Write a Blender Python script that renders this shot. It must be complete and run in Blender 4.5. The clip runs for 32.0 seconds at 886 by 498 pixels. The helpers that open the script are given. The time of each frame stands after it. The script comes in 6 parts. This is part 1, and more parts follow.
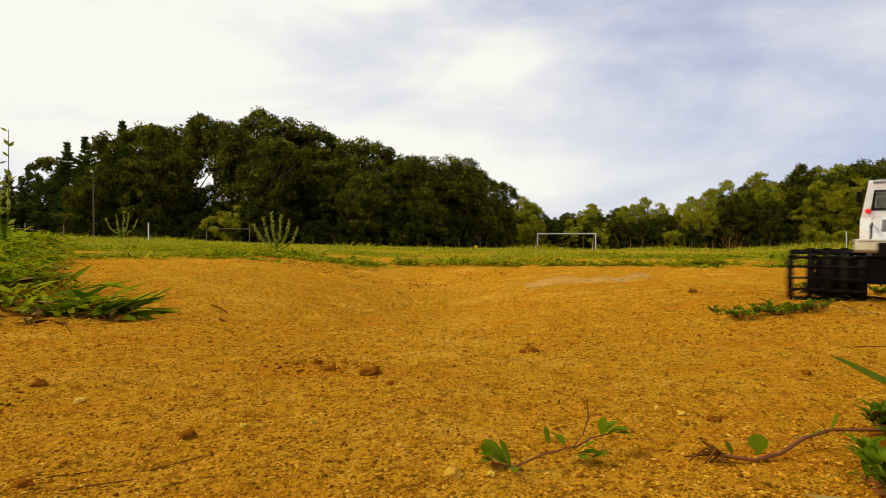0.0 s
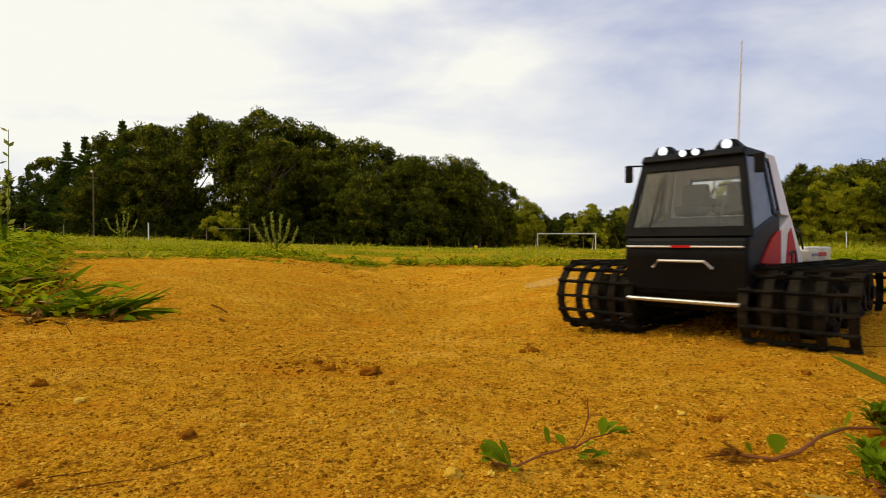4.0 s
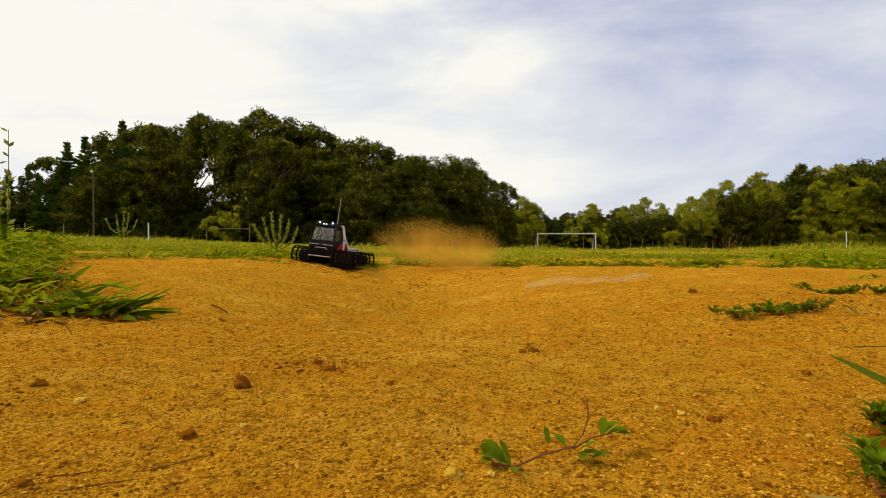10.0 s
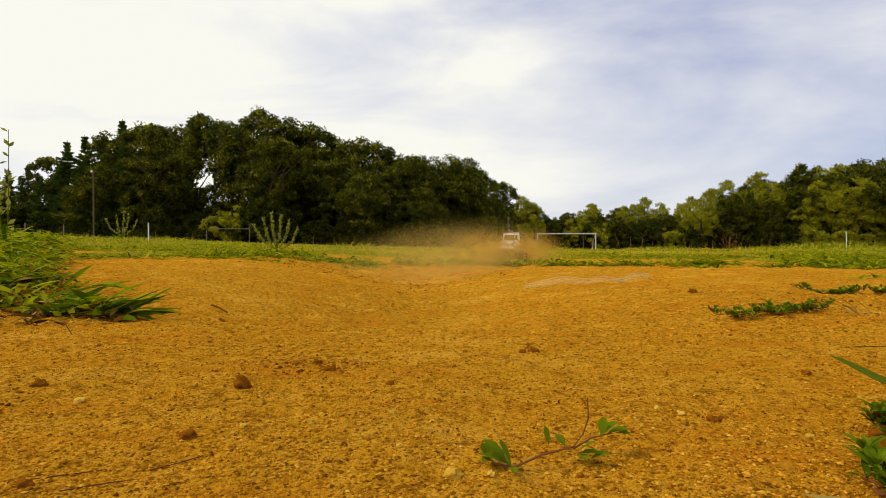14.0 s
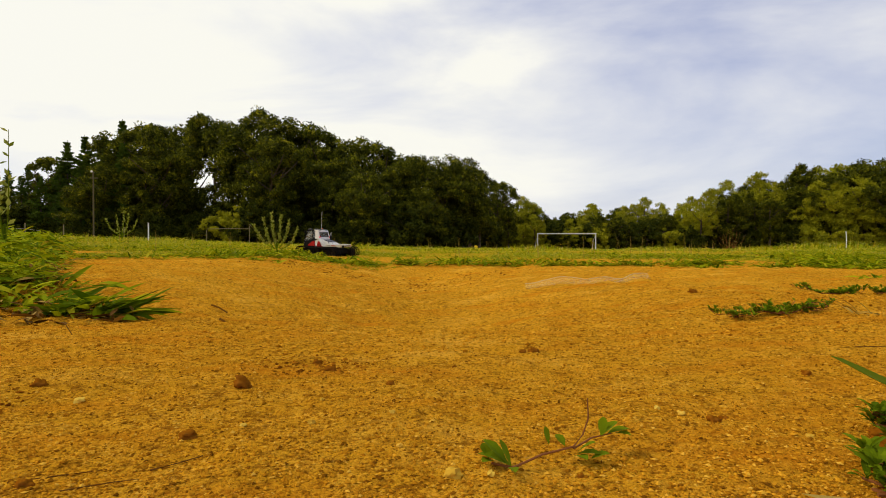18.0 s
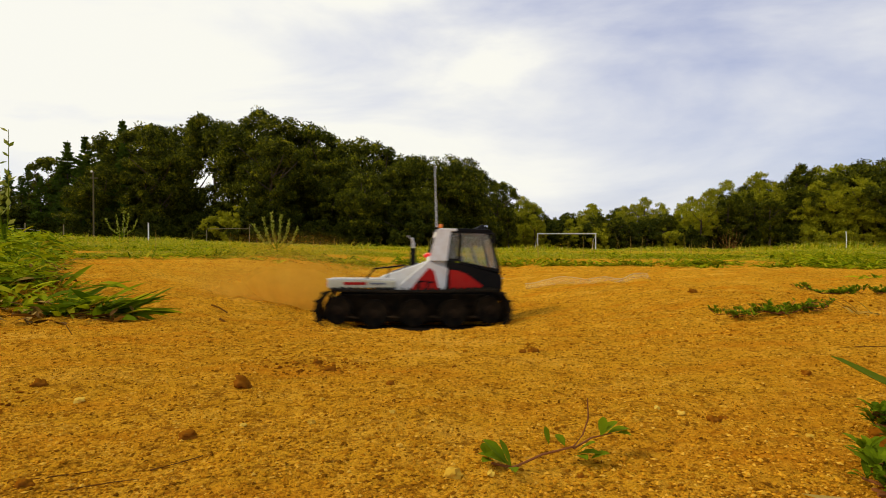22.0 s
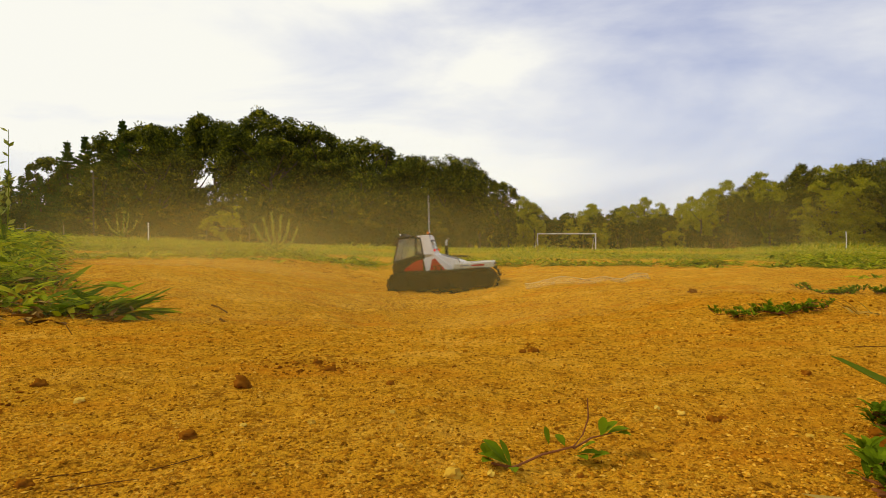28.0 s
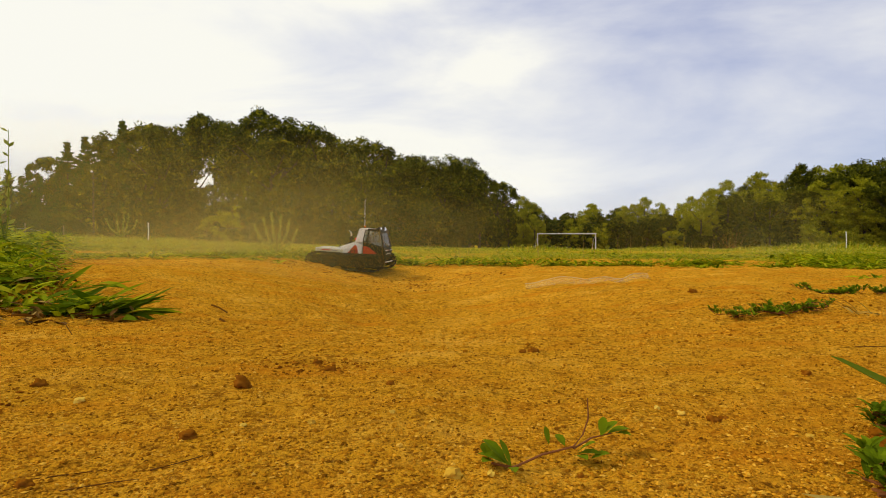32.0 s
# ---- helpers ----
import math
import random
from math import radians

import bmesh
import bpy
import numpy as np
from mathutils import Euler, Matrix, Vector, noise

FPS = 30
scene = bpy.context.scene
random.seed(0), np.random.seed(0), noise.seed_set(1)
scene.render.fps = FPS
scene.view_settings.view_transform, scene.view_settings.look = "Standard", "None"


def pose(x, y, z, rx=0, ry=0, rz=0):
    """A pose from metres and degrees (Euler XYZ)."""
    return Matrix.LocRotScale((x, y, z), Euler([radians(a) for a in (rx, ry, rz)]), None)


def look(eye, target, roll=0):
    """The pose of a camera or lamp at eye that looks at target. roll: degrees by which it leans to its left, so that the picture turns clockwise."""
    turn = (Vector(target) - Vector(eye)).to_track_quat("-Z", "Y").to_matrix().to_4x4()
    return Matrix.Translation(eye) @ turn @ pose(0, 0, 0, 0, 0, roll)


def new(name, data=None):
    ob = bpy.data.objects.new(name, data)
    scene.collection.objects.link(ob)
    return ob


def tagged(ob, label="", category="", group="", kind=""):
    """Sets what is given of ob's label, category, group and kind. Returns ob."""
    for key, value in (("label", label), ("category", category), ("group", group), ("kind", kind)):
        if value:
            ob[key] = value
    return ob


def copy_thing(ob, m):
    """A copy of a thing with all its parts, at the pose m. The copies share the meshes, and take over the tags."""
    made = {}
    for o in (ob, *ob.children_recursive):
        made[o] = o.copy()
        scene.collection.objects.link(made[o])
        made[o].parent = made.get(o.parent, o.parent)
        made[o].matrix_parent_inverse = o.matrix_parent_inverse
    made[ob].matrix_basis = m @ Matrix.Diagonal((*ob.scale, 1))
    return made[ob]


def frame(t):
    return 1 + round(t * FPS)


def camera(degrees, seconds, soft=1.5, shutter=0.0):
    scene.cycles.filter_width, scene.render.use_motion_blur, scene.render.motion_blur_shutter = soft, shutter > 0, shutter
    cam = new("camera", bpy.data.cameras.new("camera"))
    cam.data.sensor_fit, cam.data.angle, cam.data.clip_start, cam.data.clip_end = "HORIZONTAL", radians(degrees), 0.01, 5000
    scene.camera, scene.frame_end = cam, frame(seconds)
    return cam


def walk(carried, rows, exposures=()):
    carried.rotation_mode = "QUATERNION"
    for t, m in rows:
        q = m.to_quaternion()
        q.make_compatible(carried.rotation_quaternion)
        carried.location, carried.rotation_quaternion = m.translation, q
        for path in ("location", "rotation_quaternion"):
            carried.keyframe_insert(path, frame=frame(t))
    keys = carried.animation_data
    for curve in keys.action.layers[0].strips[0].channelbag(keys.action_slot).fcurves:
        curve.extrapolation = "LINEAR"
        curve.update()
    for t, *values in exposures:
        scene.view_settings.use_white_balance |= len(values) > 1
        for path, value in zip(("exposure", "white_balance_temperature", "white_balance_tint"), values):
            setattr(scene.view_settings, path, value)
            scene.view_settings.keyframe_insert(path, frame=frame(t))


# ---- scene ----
cam = camera(77.7, 32.0, soft=1.0, shutter=0.4)
EYE = 0.115
walk(cam, [(0.0, look((0, 0, EYE), (0, 10, EYE - 0.113))), (32.0, look((0, 0, EYE), (0, 10, EYE - 0.113)))],
     exposures=[(0.0, 0.0, 6500, 10), (32.0, 0.0, 6500, 10)])

# ---- daylight: thin bright overcast, the sun veiled on the left beyond the trees ----
SUN_EL, SUN_AZ = 46, -78          # degrees up, degrees right of straight ahead
world = bpy.data.worlds.new("sky")
scene.world = world
world.use_nodes = True
wn, wl = world.node_tree.nodes, world.node_tree.links
wn.clear()


def wnode(kind, **sets):
    n = wn.new(kind)
    for k, v in sets.items():
        n.inputs[k.replace("_", " ")].default_value = v
    return n


sky = wn.new("ShaderNodeTexSky")
sky.sky_type, sky.sun_disc = "NISHITA", False
sky.sun_elevation, sky.sun_rotation = radians(SUN_EL), radians(SUN_AZ)
tc = wn.new("ShaderNodeTexCoord")
stretch = wn.new("ShaderNodeMapping")
stretch.inputs["Scale"].default_value = (1.0, 1.0, 3.2)
stretch.inputs["Rotation"].default_value = (0.0, radians(-14), 0.0)
wl.new(tc.outputs["Generated"], stretch.inputs["Vector"])
n1 = wnode("ShaderNodeTexNoise", Scale=1.5, Detail=7.0, Roughness=0.52, Distortion=0.35)
wl.new(stretch.outputs["Vector"], n1.inputs["Vector"])
sep = wn.new("ShaderNodeSeparateXYZ")
wl.new(tc.outputs["Generated"], sep.inputs["Vector"])
veil = wn.new("ShaderNodeMapRange")          # the veil is thickest on the sun's side
for k, v in (("From Min", 0.75), ("From Max", -0.5), ("To Min", -0.12), ("To Max", 0.23)):
    veil.inputs[k].default_value = v
wl.new(sep.outputs["X"], veil.inputs["Value"])
add = wn.new("ShaderNodeMath")
add.operation = "ADD"
wl.new(n1.outputs["Fac"], add.inputs[0])
wl.new(veil.outputs["Result"], add.inputs[1])
ramp = wn.new("ShaderNodeValToRGB")
ramp.color_ramp.elements[0].position, ramp.color_ramp.elements[0].color = 0.38, (0.46, 0.46, 0.46, 1)
ramp.color_ramp.elements[1].position, ramp.color_ramp.elements[1].color = 0.72, (1, 1, 1, 1)
wl.new(add.outputs["Value"], ramp.inputs["Fac"])
tint = wn.new("ShaderNodeValToRGB")
tint.color_ramp.elements[0].position, tint.color_ramp.elements[0].color = 0.36, (4.9, 5.3, 8.6, 1)
tint.color_ramp.elements[1].position, tint.color_ramp.elements[1].color = 0.74, (9.6, 9.5, 8.7, 1)
e = tint.color_ramp.elements.new(0.56)
e.color = (7.8, 7.9, 8.8, 1)
wl.new(add.outputs["Value"], tint.inputs["Fac"])
mixw = wn.new("ShaderNodeMix")
mixw.data_type = "RGBA"
wl.new(ramp.outputs["Color"], mixw.inputs["Factor"])
wl.new(sky.outputs["Color"], mixw.inputs["A"])
wl.new(tint.outputs["Color"], mixw.inputs["B"])
bg = wn.new("ShaderNodeBackground")
bg.inputs["Strength"].default_value = 0.1
wl.new(mixw.outputs["Result"], bg.inputs["Color"])
wo = wn.new("ShaderNodeOutputWorld")
wl.new(bg.outputs["Background"], wo.inputs["Surface"])

sun = new("sun", bpy.data.lights.new("sun", "SUN"))
sun.data.energy, sun.data.angle, sun.data.color = 1.7, radians(14), (1.0, 0.86, 0.58)
_a, _e = radians(SUN_AZ), radians(SUN_EL)
sun.matrix_world = look((0, 0, 50), (-math.sin(_a) * math.cos(_e), -math.cos(_a) * math.cos(_e), 50 - math.sin(_e)))


# ---- materials ----
def material(name):
    m = bpy.data.materials.new(name)
    m.use_nodes = True
    m.node_tree.nodes.clear()
    return m, m.node_tree.nodes, m.node_tree.links


def noise_node(n, l, scale, detail=5.0, rough=0.6, coord=None):
    t = n.new("ShaderNodeTexNoise")
    t.inputs["Scale"].default_value, t.inputs["Detail"].default_value, t.inputs["Roughness"].default_value = scale, detail, rough
    if coord:
        l.new(coord, t.inputs["Vector"])
    return t.outputs["Fac"]


def ramp_node(n, l, fac, stops):
    r = n.new("ShaderNodeValToRGB")
    els = r.color_ramp.elements
    for i, (p, c) in enumerate(stops):
        el = els[i] if i < 2 else els.new(p)
        el.position, el.color = p, (*c, 1)
    l.new(fac, r.inputs["Fac"])
    return r.outputs["Color"]


def mixed(n, l, fac, a, b, blend="MIX"):
    m = n.new("ShaderNodeMix")
    m.data_type, m.blend_type = "RGBA", blend
    for key, v in (("Factor", fac), ("A", a), ("B", b)):
        if isinstance(v, (int, float, tuple)):
            m.inputs[key].default_value = (*v, 1) if isinstance(v, tuple) else v
        else:
            l.new(v, m.inputs[key])
    return m.outputs["Result"]


def bump_node(n, l, height, strength, dist, prev=None):
    b = n.new("ShaderNodeBump")
    b.inputs["Strength"].default_value, b.inputs["Distance"].default_value = strength, dist
    l.new(height, b.inputs["Height"])
    if prev:
        l.new(prev, b.inputs["Normal"])
    return b.outputs["Normal"]


def finish(n, l, color, rough=0.9, normal=None, metal=0.0, spec=0.5, emit=None, power=0.0):
    p = n.new("ShaderNodeBsdfPrincipled")
    for key, v in (("Base Color", color), ("Roughness", rough), ("Normal", normal), ("Metallic", metal), ("Specular IOR Level", spec)):
        if v is None:
            continue
        if isinstance(v, (int, float, tuple)):
            p.inputs[key].default_value = (*v, 1) if isinstance(v, tuple) else v
        else:
            l.new(v, p.inputs[key])
    if emit:
        p.inputs["Emission Color"].default_value, p.inputs["Emission Strength"].default_value = (*emit, 1), power
    o = n.new("ShaderNodeOutputMaterial")
    l.new(p.outputs["BSDF"], o.inputs["Surface"])
    return p


def worn(name, color, rough=0.5, dust=0.25, metal=0.0, scale=60.0, spec=0.5):
    """Painted or moulded plastic and metal with a film of sand dust in patches."""
    m, n, l = material(name)
    co = n.new("ShaderNodeTexCoord").outputs["Object"]
    f = noise_node(n, l, scale, 6, 0.65, co)
    g = noise_node(n, l, scale * 0.2, 4, 0.6, co)
    d = n.new("ShaderNodeMath")
    d.operation = "MULTIPLY"
    l.new(f, d.inputs[0])
    l.new(g, d.inputs[1])
    r = n.new("ShaderNodeMapRange")
    for k, v in (("From Min", 0.18), ("From Max", 0.42), ("To Min", 0.0), ("To Max", dust)):
        r.inputs[k].default_value = v
    l.new(d.outputs["Value"], r.inputs["Value"])
    c = mixed(n, l, r.outputs["Result"], color, (0.42, 0.27, 0.12))
    finish(n, l, c, rough, bump_node(n, l, f, 0.15, 0.0006), metal, spec)
    return m


def plain(name, color, rough=0.5, metal=0.0, emit=None, power=0.0):
    m, n, l = material(name)
    finish(n, l, color, rough, None, metal, 0.5, emit, power)
    return m


def varied(name, stops, rough=0.8, through_light=0.0, spec=0.06, by_object=False, clump=0.0):
    """One colour an island (blade, leaf, stone) out of a ramp; leaves let some light through."""
    m, n, l = material(name)
    if by_object:
        fac = n.new("ShaderNodeObjectInfo").outputs["Random"]
    else:
        fac = n.new("ShaderNodeNewGeometry").outputs["Random Per Island"]
    co = n.new("ShaderNodeTexCoord").outputs["Object"]
    if clump:            # whole sprays share a tone
        tone = n.new("ShaderNodeMapRange")
        for k, v in (("From Min", 0.32), ("From Max", 0.68)):
            tone.inputs[k].default_value = v
        l.new(noise_node(n, l, clump, 3, 0.6, co), tone.inputs["Value"])
        share = n.new("ShaderNodeMix")
        share.inputs["Factor"].default_value = 0.6
        l.new(fac, share.inputs["A"])
        l.new(tone.outputs["Result"], share.inputs["B"])
        fac = share.outputs["Result"]
    c = ramp_node(n, l, fac, stops)
    big = noise_node(n, l, 0.35, 3, 0.5, co)
    c = mixed(n, l, big, c, (0.5, 0.5, 0.5), "OVERLAY")
    p = finish(n, l, c, rough, None, 0.0, spec)
    if through_light:
        t = n.new("ShaderNodeBsdfTranslucent")
        l.new(c, t.inputs["Color"])
        s = n.new("ShaderNodeMixShader")
        s.inputs["Fac"].default_value = through_light
        l.new(p.outputs["BSDF"], s.inputs[1])
        l.new(t.outputs["BSDF"], s.inputs[2])
        out = [x for x in n if x.bl_idname == "ShaderNodeOutputMaterial"][0]
        l.new(s.outputs["Shader"], out.inputs["Surface"])
    return m


def soil_material():
    m, n, l = material("sandy_soil")
    co = n.new("ShaderNodeTexCoord").outputs["Object"]
    big = noise_node(n, l, 1.6, 5, 0.55, co)
    mid = noise_node(n, l, 30, 7, 0.72, co)
    grit_relief = noise_node(n, l, 95, 5, 0.7, co)
    fine = noise_node(n, l, 330, 4, 0.7, co)
    c = ramp_node(n, l, big, [(0.30, (0.62, 0.286, 0.0118)), (0.72, (0.785, 0.384, 0.0202))])
    c = mixed(n, l, ramp_node(n, l, mid, [(0.46, (0, 0, 0)), (0.72, (0.7, 0.7, 0.7))]), c, (0.93, 0.49, 0.043))
    # low spots of both bump noises coloured dark: crevice shade painted into the soil
    c = mixed(n, l, ramp_node(n, l, grit_relief, [(0.36, (0.85, 0.85, 0.85)), (0.50, (0, 0, 0))]), c, (0.24, 0.085, 0.0055))
    c = mixed(n, l, ramp_node(n, l, fine, [(0.35, (0.9, 0.9, 0.9)), (0.48, (0, 0, 0))]), c, (0.20, 0.070, 0.0055))
    c = mixed(n, l, ramp_node(n, l, fine, [(0.62, (0, 0, 0)), (0.75, (0.7, 0.7, 0.7))]), c, (0.876, 0.591, 0.162))
    # fresh turned soil, redder and darker, in drawn-out streaks
    turned = n.new("ShaderNodeMapping")
    turned.inputs["Scale"].default_value = (2.2, 7.0, 1.0)
    turned.inputs["Rotation"].default_value = (0, 0, radians(-12))
    l.new(co, turned.inputs["Vector"])
    streak = noise_node(n, l, 1.6, 6, 0.62, turned.outputs["Vector"])
    c = mixed(n, l, ramp_node(n, l, streak, [(0.50, (0, 0, 0)), (0.66, (0.75, 0.75, 0.75))]), c, (0.62, 0.215, 0.0085))
    c = mixed(n, l, ramp_node(n, l, streak, [(0.30, (0.55, 0.55, 0.55)), (0.44, (0, 0, 0))]), c, (0.93, 0.50, 0.055))
    # thatch and litter of the meadow, beyond the bare sand
    sepn = n.new("ShaderNodeSeparateXYZ")
    l.new(co, sepn.inputs["Vector"])
    edge = n.new("ShaderNodeMath")
    edge.operation = "MULTIPLY_ADD"
    l.new(big, edge.inputs[0])
    edge.inputs[1].default_value = 1.6
    l.new(sepn.outputs["Y"], edge.inputs[2])
    far = n.new("ShaderNodeMapRange")
    for k, v in (("From Min", 4.6), ("From Max", 6.2), ("To Min", 0.0), ("To Max", 0.9)):
        far.inputs[k].default_value = v
    l.new(edge.outputs["Value"], far.inputs["Value"])
    c = mixed(n, l, far.outputs["Result"], c, ramp_node(n, l, mid, [(0.35, (0.24, 0.19, 0.006)), (0.65, (0.52, 0.34, 0.02))]))
    # prints of the track bars across the slope of the hollow
    lay = n.new("ShaderNodeMapping")
    lay.inputs["Rotation"].default_value = (0, 0, radians(-30))
    l.new(co, lay.inputs["Vector"])
    bars = n.new("ShaderNodeTexWave")
    bars.bands_direction = "X"
    for k, v in (("Scale", 17.0), ("Distortion", 7.0), ("Detail", 4.0), ("Detail Scale", 2.2)):
        bars.inputs[k].default_value = v
    l.new(lay.outputs["Vector"], bars.inputs["Vector"])
    spot = n.new("ShaderNodeMapping")
    spot.inputs["Location"].default_value = (0.24 / 0.62, -1.75 / 0.95, 0)
    spot.inputs["Scale"].default_value = (1 / 0.62, 1 / 0.95, 0)
    l.new(co, spot.inputs["Vector"])
    round_ = n.new("ShaderNodeTexGradient")
    round_.gradient_type = "SPHERICAL"
    l.new(spot.outputs["Vector"], round_.inputs["Vector"])
    prints = n.new("ShaderNodeMath")
    prints.operation = "MULTIPLY"
    l.new(bars.outputs["Fac"], prints.inputs[0])
    l.new(round_.outputs["Fac"], prints.inputs[1])
    nm = bump_node(n, l, prints.outputs["Value"], 0.55, 0.010)
    nm = bump_node(n, l, mid, 0.55, 0.012, nm)
    nm = bump_node(n, l, grit_relief, 0.8, 0.007, nm)
    nm = bump_node(n, l, fine, 1.0, 0.003, nm)
    finish(n, l, c, 1.0, nm, 0.0, 0.0)
    return m


def glass_material():
    """Clear plastic panes under a film of dried dust."""
    m, n, l = material("dusty_glass")
    co = n.new("ShaderNodeTexCoord").outputs["Object"]
    tr = n.new("ShaderNodeBsdfTransparent")
    tr.inputs["Color"].default_value = (0.97, 0.97, 0.94, 1)
    gl = n.new("ShaderNodeBsdfGlossy")
    gl.inputs["Roughness"].default_value = 0.10
    gl.inputs["Color"].default_value = (0.8, 0.8, 0.8, 1)
    fr = n.new("ShaderNodeFresnel")
    fr.inputs["IOR"].default_value = 1.5
    s = n.new("ShaderNodeMixShader")
    l.new(fr.outputs["Fac"], s.inputs["Fac"])
    l.new(tr.outputs["BSDF"], s.inputs[1])
    l.new(gl.outputs["BSDF"], s.inputs[2])
    film = n.new("ShaderNodeMapRange")
    for k, v in (("From Min", 0.35), ("From Max", 0.70), ("To Min", 0.03), ("To Max", 0.15)):
        film.inputs[k].default_value = v
    l.new(noise_node(n, l, 28.0, 4, 0.6, co), film.inputs["Value"])
    both = n.new("ShaderNodeMixShader")
    for k, kind in ((1, "ShaderNodeBsdfDiffuse"), (2, "ShaderNodeBsdfTranslucent")):
        d = n.new(kind)
        d.inputs["Color"].default_value = (0.62, 0.56, 0.36, 1)
        l.new(d.outputs["BSDF"], both.inputs[k])
    top = n.new("ShaderNodeMixShader")
    l.new(film.outputs["Result"], top.inputs["Fac"])
    l.new(s.outputs["Shader"], top.inputs[1])
    l.new(both.outputs["Shader"], top.inputs[2])
    o = n.new("ShaderNodeOutputMaterial")
    l.new(top.outputs["Shader"], o.inputs["Surface"])
    return m


def film_material(name, color, cover, rough=0.9):
    """Thin stuff that hides only a share of what is behind it: dust specks, a plastic sheet."""
    m, n, l = material(name)
    p = n.new("ShaderNodeBsdfPrincipled")
    p.inputs["Base Color"].default_value, p.inputs["Roughness"].default_value, p.inputs["Specular IOR Level"].default_value = (*color, 1), rough, 0.5 if rough < 0.5 else 0.0
    tr = n.new("ShaderNodeBsdfTransparent")
    s = n.new("ShaderNodeMixShader")
    s.inputs["Fac"].default_value = cover
    l.new(tr.outputs["BSDF"], s.inputs[1])
    l.new(p.outputs["BSDF"], s.inputs[2])
    o = n.new("ShaderNodeOutputMaterial")
    l.new(s.outputs["Shader"], o.inputs["Surface"])
    return m


def veil_material(name, color, cover, half):
    """A drifting veil of dust: thickest in the middle, wispy, fading out to its edges (half: its half sizes)."""
    m, n, l = material(name)
    co = n.new("ShaderNodeTexCoord").outputs["Object"]
    size = n.new("ShaderNodeMapping")
    size.inputs["Scale"].default_value = (1 / half[0], 1 / half[1], 1 / half[2])
    l.new(co, size.inputs["Vector"])
    ball = n.new("ShaderNodeTexGradient")
    ball.gradient_type = "SPHERICAL"
    l.new(size.outputs["Vector"], ball.inputs["Vector"])
    soft = n.new("ShaderNodeMapRange")
    soft.interpolation_type = "SMOOTHSTEP"
    soft.inputs["From Max"].default_value = 0.75
    l.new(ball.outputs["Fac"], soft.inputs["Value"])
    wisp = n.new("ShaderNodeMapRange")
    for k, v in (("From Min", 0.30), ("From Max", 0.70), ("To Min", 0.45 * cover), ("To Max", 1.35 * cover)):
        wisp.inputs[k].default_value = v
    l.new(noise_node(n, l, 2.6 / half[0] ** 0.5, 5, 0.55, co), wisp.inputs["Value"])
    thick = n.new("ShaderNodeMath")
    thick.operation = "MULTIPLY"
    l.new(soft.outputs["Result"], thick.inputs[0])
    l.new(wisp.outputs["Result"], thick.inputs[1])
    p = n.new("ShaderNodeBsdfDiffuse")
    p.inputs["Color"].default_value = (*color, 1)
    q = n.new("ShaderNodeBsdfTranslucent")
    q.inputs["Color"].default_value = (*color, 1)
    both = n.new("ShaderNodeMixShader")
    l.new(p.outputs["BSDF"], both.inputs[1])
    l.new(q.outputs["BSDF"], both.inputs[2])
    tr = n.new("ShaderNodeBsdfTransparent")
    s = n.new("ShaderNodeMixShader")
    l.new(thick.outputs["Value"], s.inputs["Fac"])
    l.new(tr.outputs["BSDF"], s.inputs[1])
    l.new(both.outputs["Shader"], s.inputs[2])
    o = n.new("ShaderNodeOutputMaterial")
    l.new(s.outputs["Shader"], o.inputs["Surface"])
    return m


SOIL = soil_material()
WHITE = worn("white_paint", (0.78, 0.77, 0.72), 0.4, 0.35, spec=0.3)
CREAM = worn("dusty_white_deck", (0.70, 0.65, 0.46), 0.5, 0.6, spec=0.2)
BLACK = worn("black_plastic", (0.004, 0.004, 0.004), 0.5, 0.015, spec=0.1)
RUBBER = worn("track_rubber", (0.006, 0.006, 0.005), 0.8, 0.07, spec=0.05)
RED = worn("red_decal", (0.46, 0.010, 0.007), 0.5, 0.06, spec=0.12)
GREY = worn("grey_mesh", (0.17, 0.18, 0.21), 0.6, 0.3)
HUB = worn("dusty_hub", (0.010, 0.008, 0.006), 0.8, 0.12, spec=0.06)
SILVER = worn("silver_metal", (0.62, 0.62, 0.60), 0.3, 0.2, 0.9)
STEEL = plain("antenna_tube", (0.62, 0.62, 0.60), 0.4)
LAMP_GLOW = plain("lit_led", (0.9, 0.95, 1.0), 0.3, 0.0, (0.70, 0.80, 1.0), 0.9)
TAIL_RED = plain("red_lens", (0.75, 0.02, 0.02), 0.2, 0.0, (1.0, 0.03, 0.02), 0.25)
AMBER = plain("amber_lens", (0.85, 0.22, 0.02), 0.25)
GLASS = glass_material()
SEAT = plain("seat_vinyl", (0.06, 0.055, 0.05), 0.7)
LEAF = varied("oak_leaves", [(0.0, (0.016, 0.024, 0.002)), (0.5, (0.070, 0.082, 0.004)), (0.78, (0.22, 0.22, 0.009)), (1.0, (0.60, 0.55, 0.024))], 0.55, 0.42, 0.08, False, 1.3)
# darker copy of the leaf colour: paints in the shade under the wood
LEAF_SHADE = varied("shaded_leaves", [(0.0, (0.018, 0.028, 0.002)), (0.7, (0.060, 0.072, 0.005)), (1.0, (0.12, 0.125, 0.008))], 0.7, 0.3)
LEAF_PALE = varied("pale_leaves", [(0.0, (0.15, 0.17, 0.006)), (1.0, (0.56, 0.52, 0.022))], 0.6, 0.4, 0.06, False, 1.4)
NEEDLE = varied("pine_needles", [(0.0, (0.024, 0.050, 0.005)), (1.0, (0.13, 0.19, 0.014))], 0.7, 0.2, 0.06, False, 1.6)
BARK = worn("bark", (0.075, 0.055, 0.035), 0.95, 0.1, 0.0, 8.0)
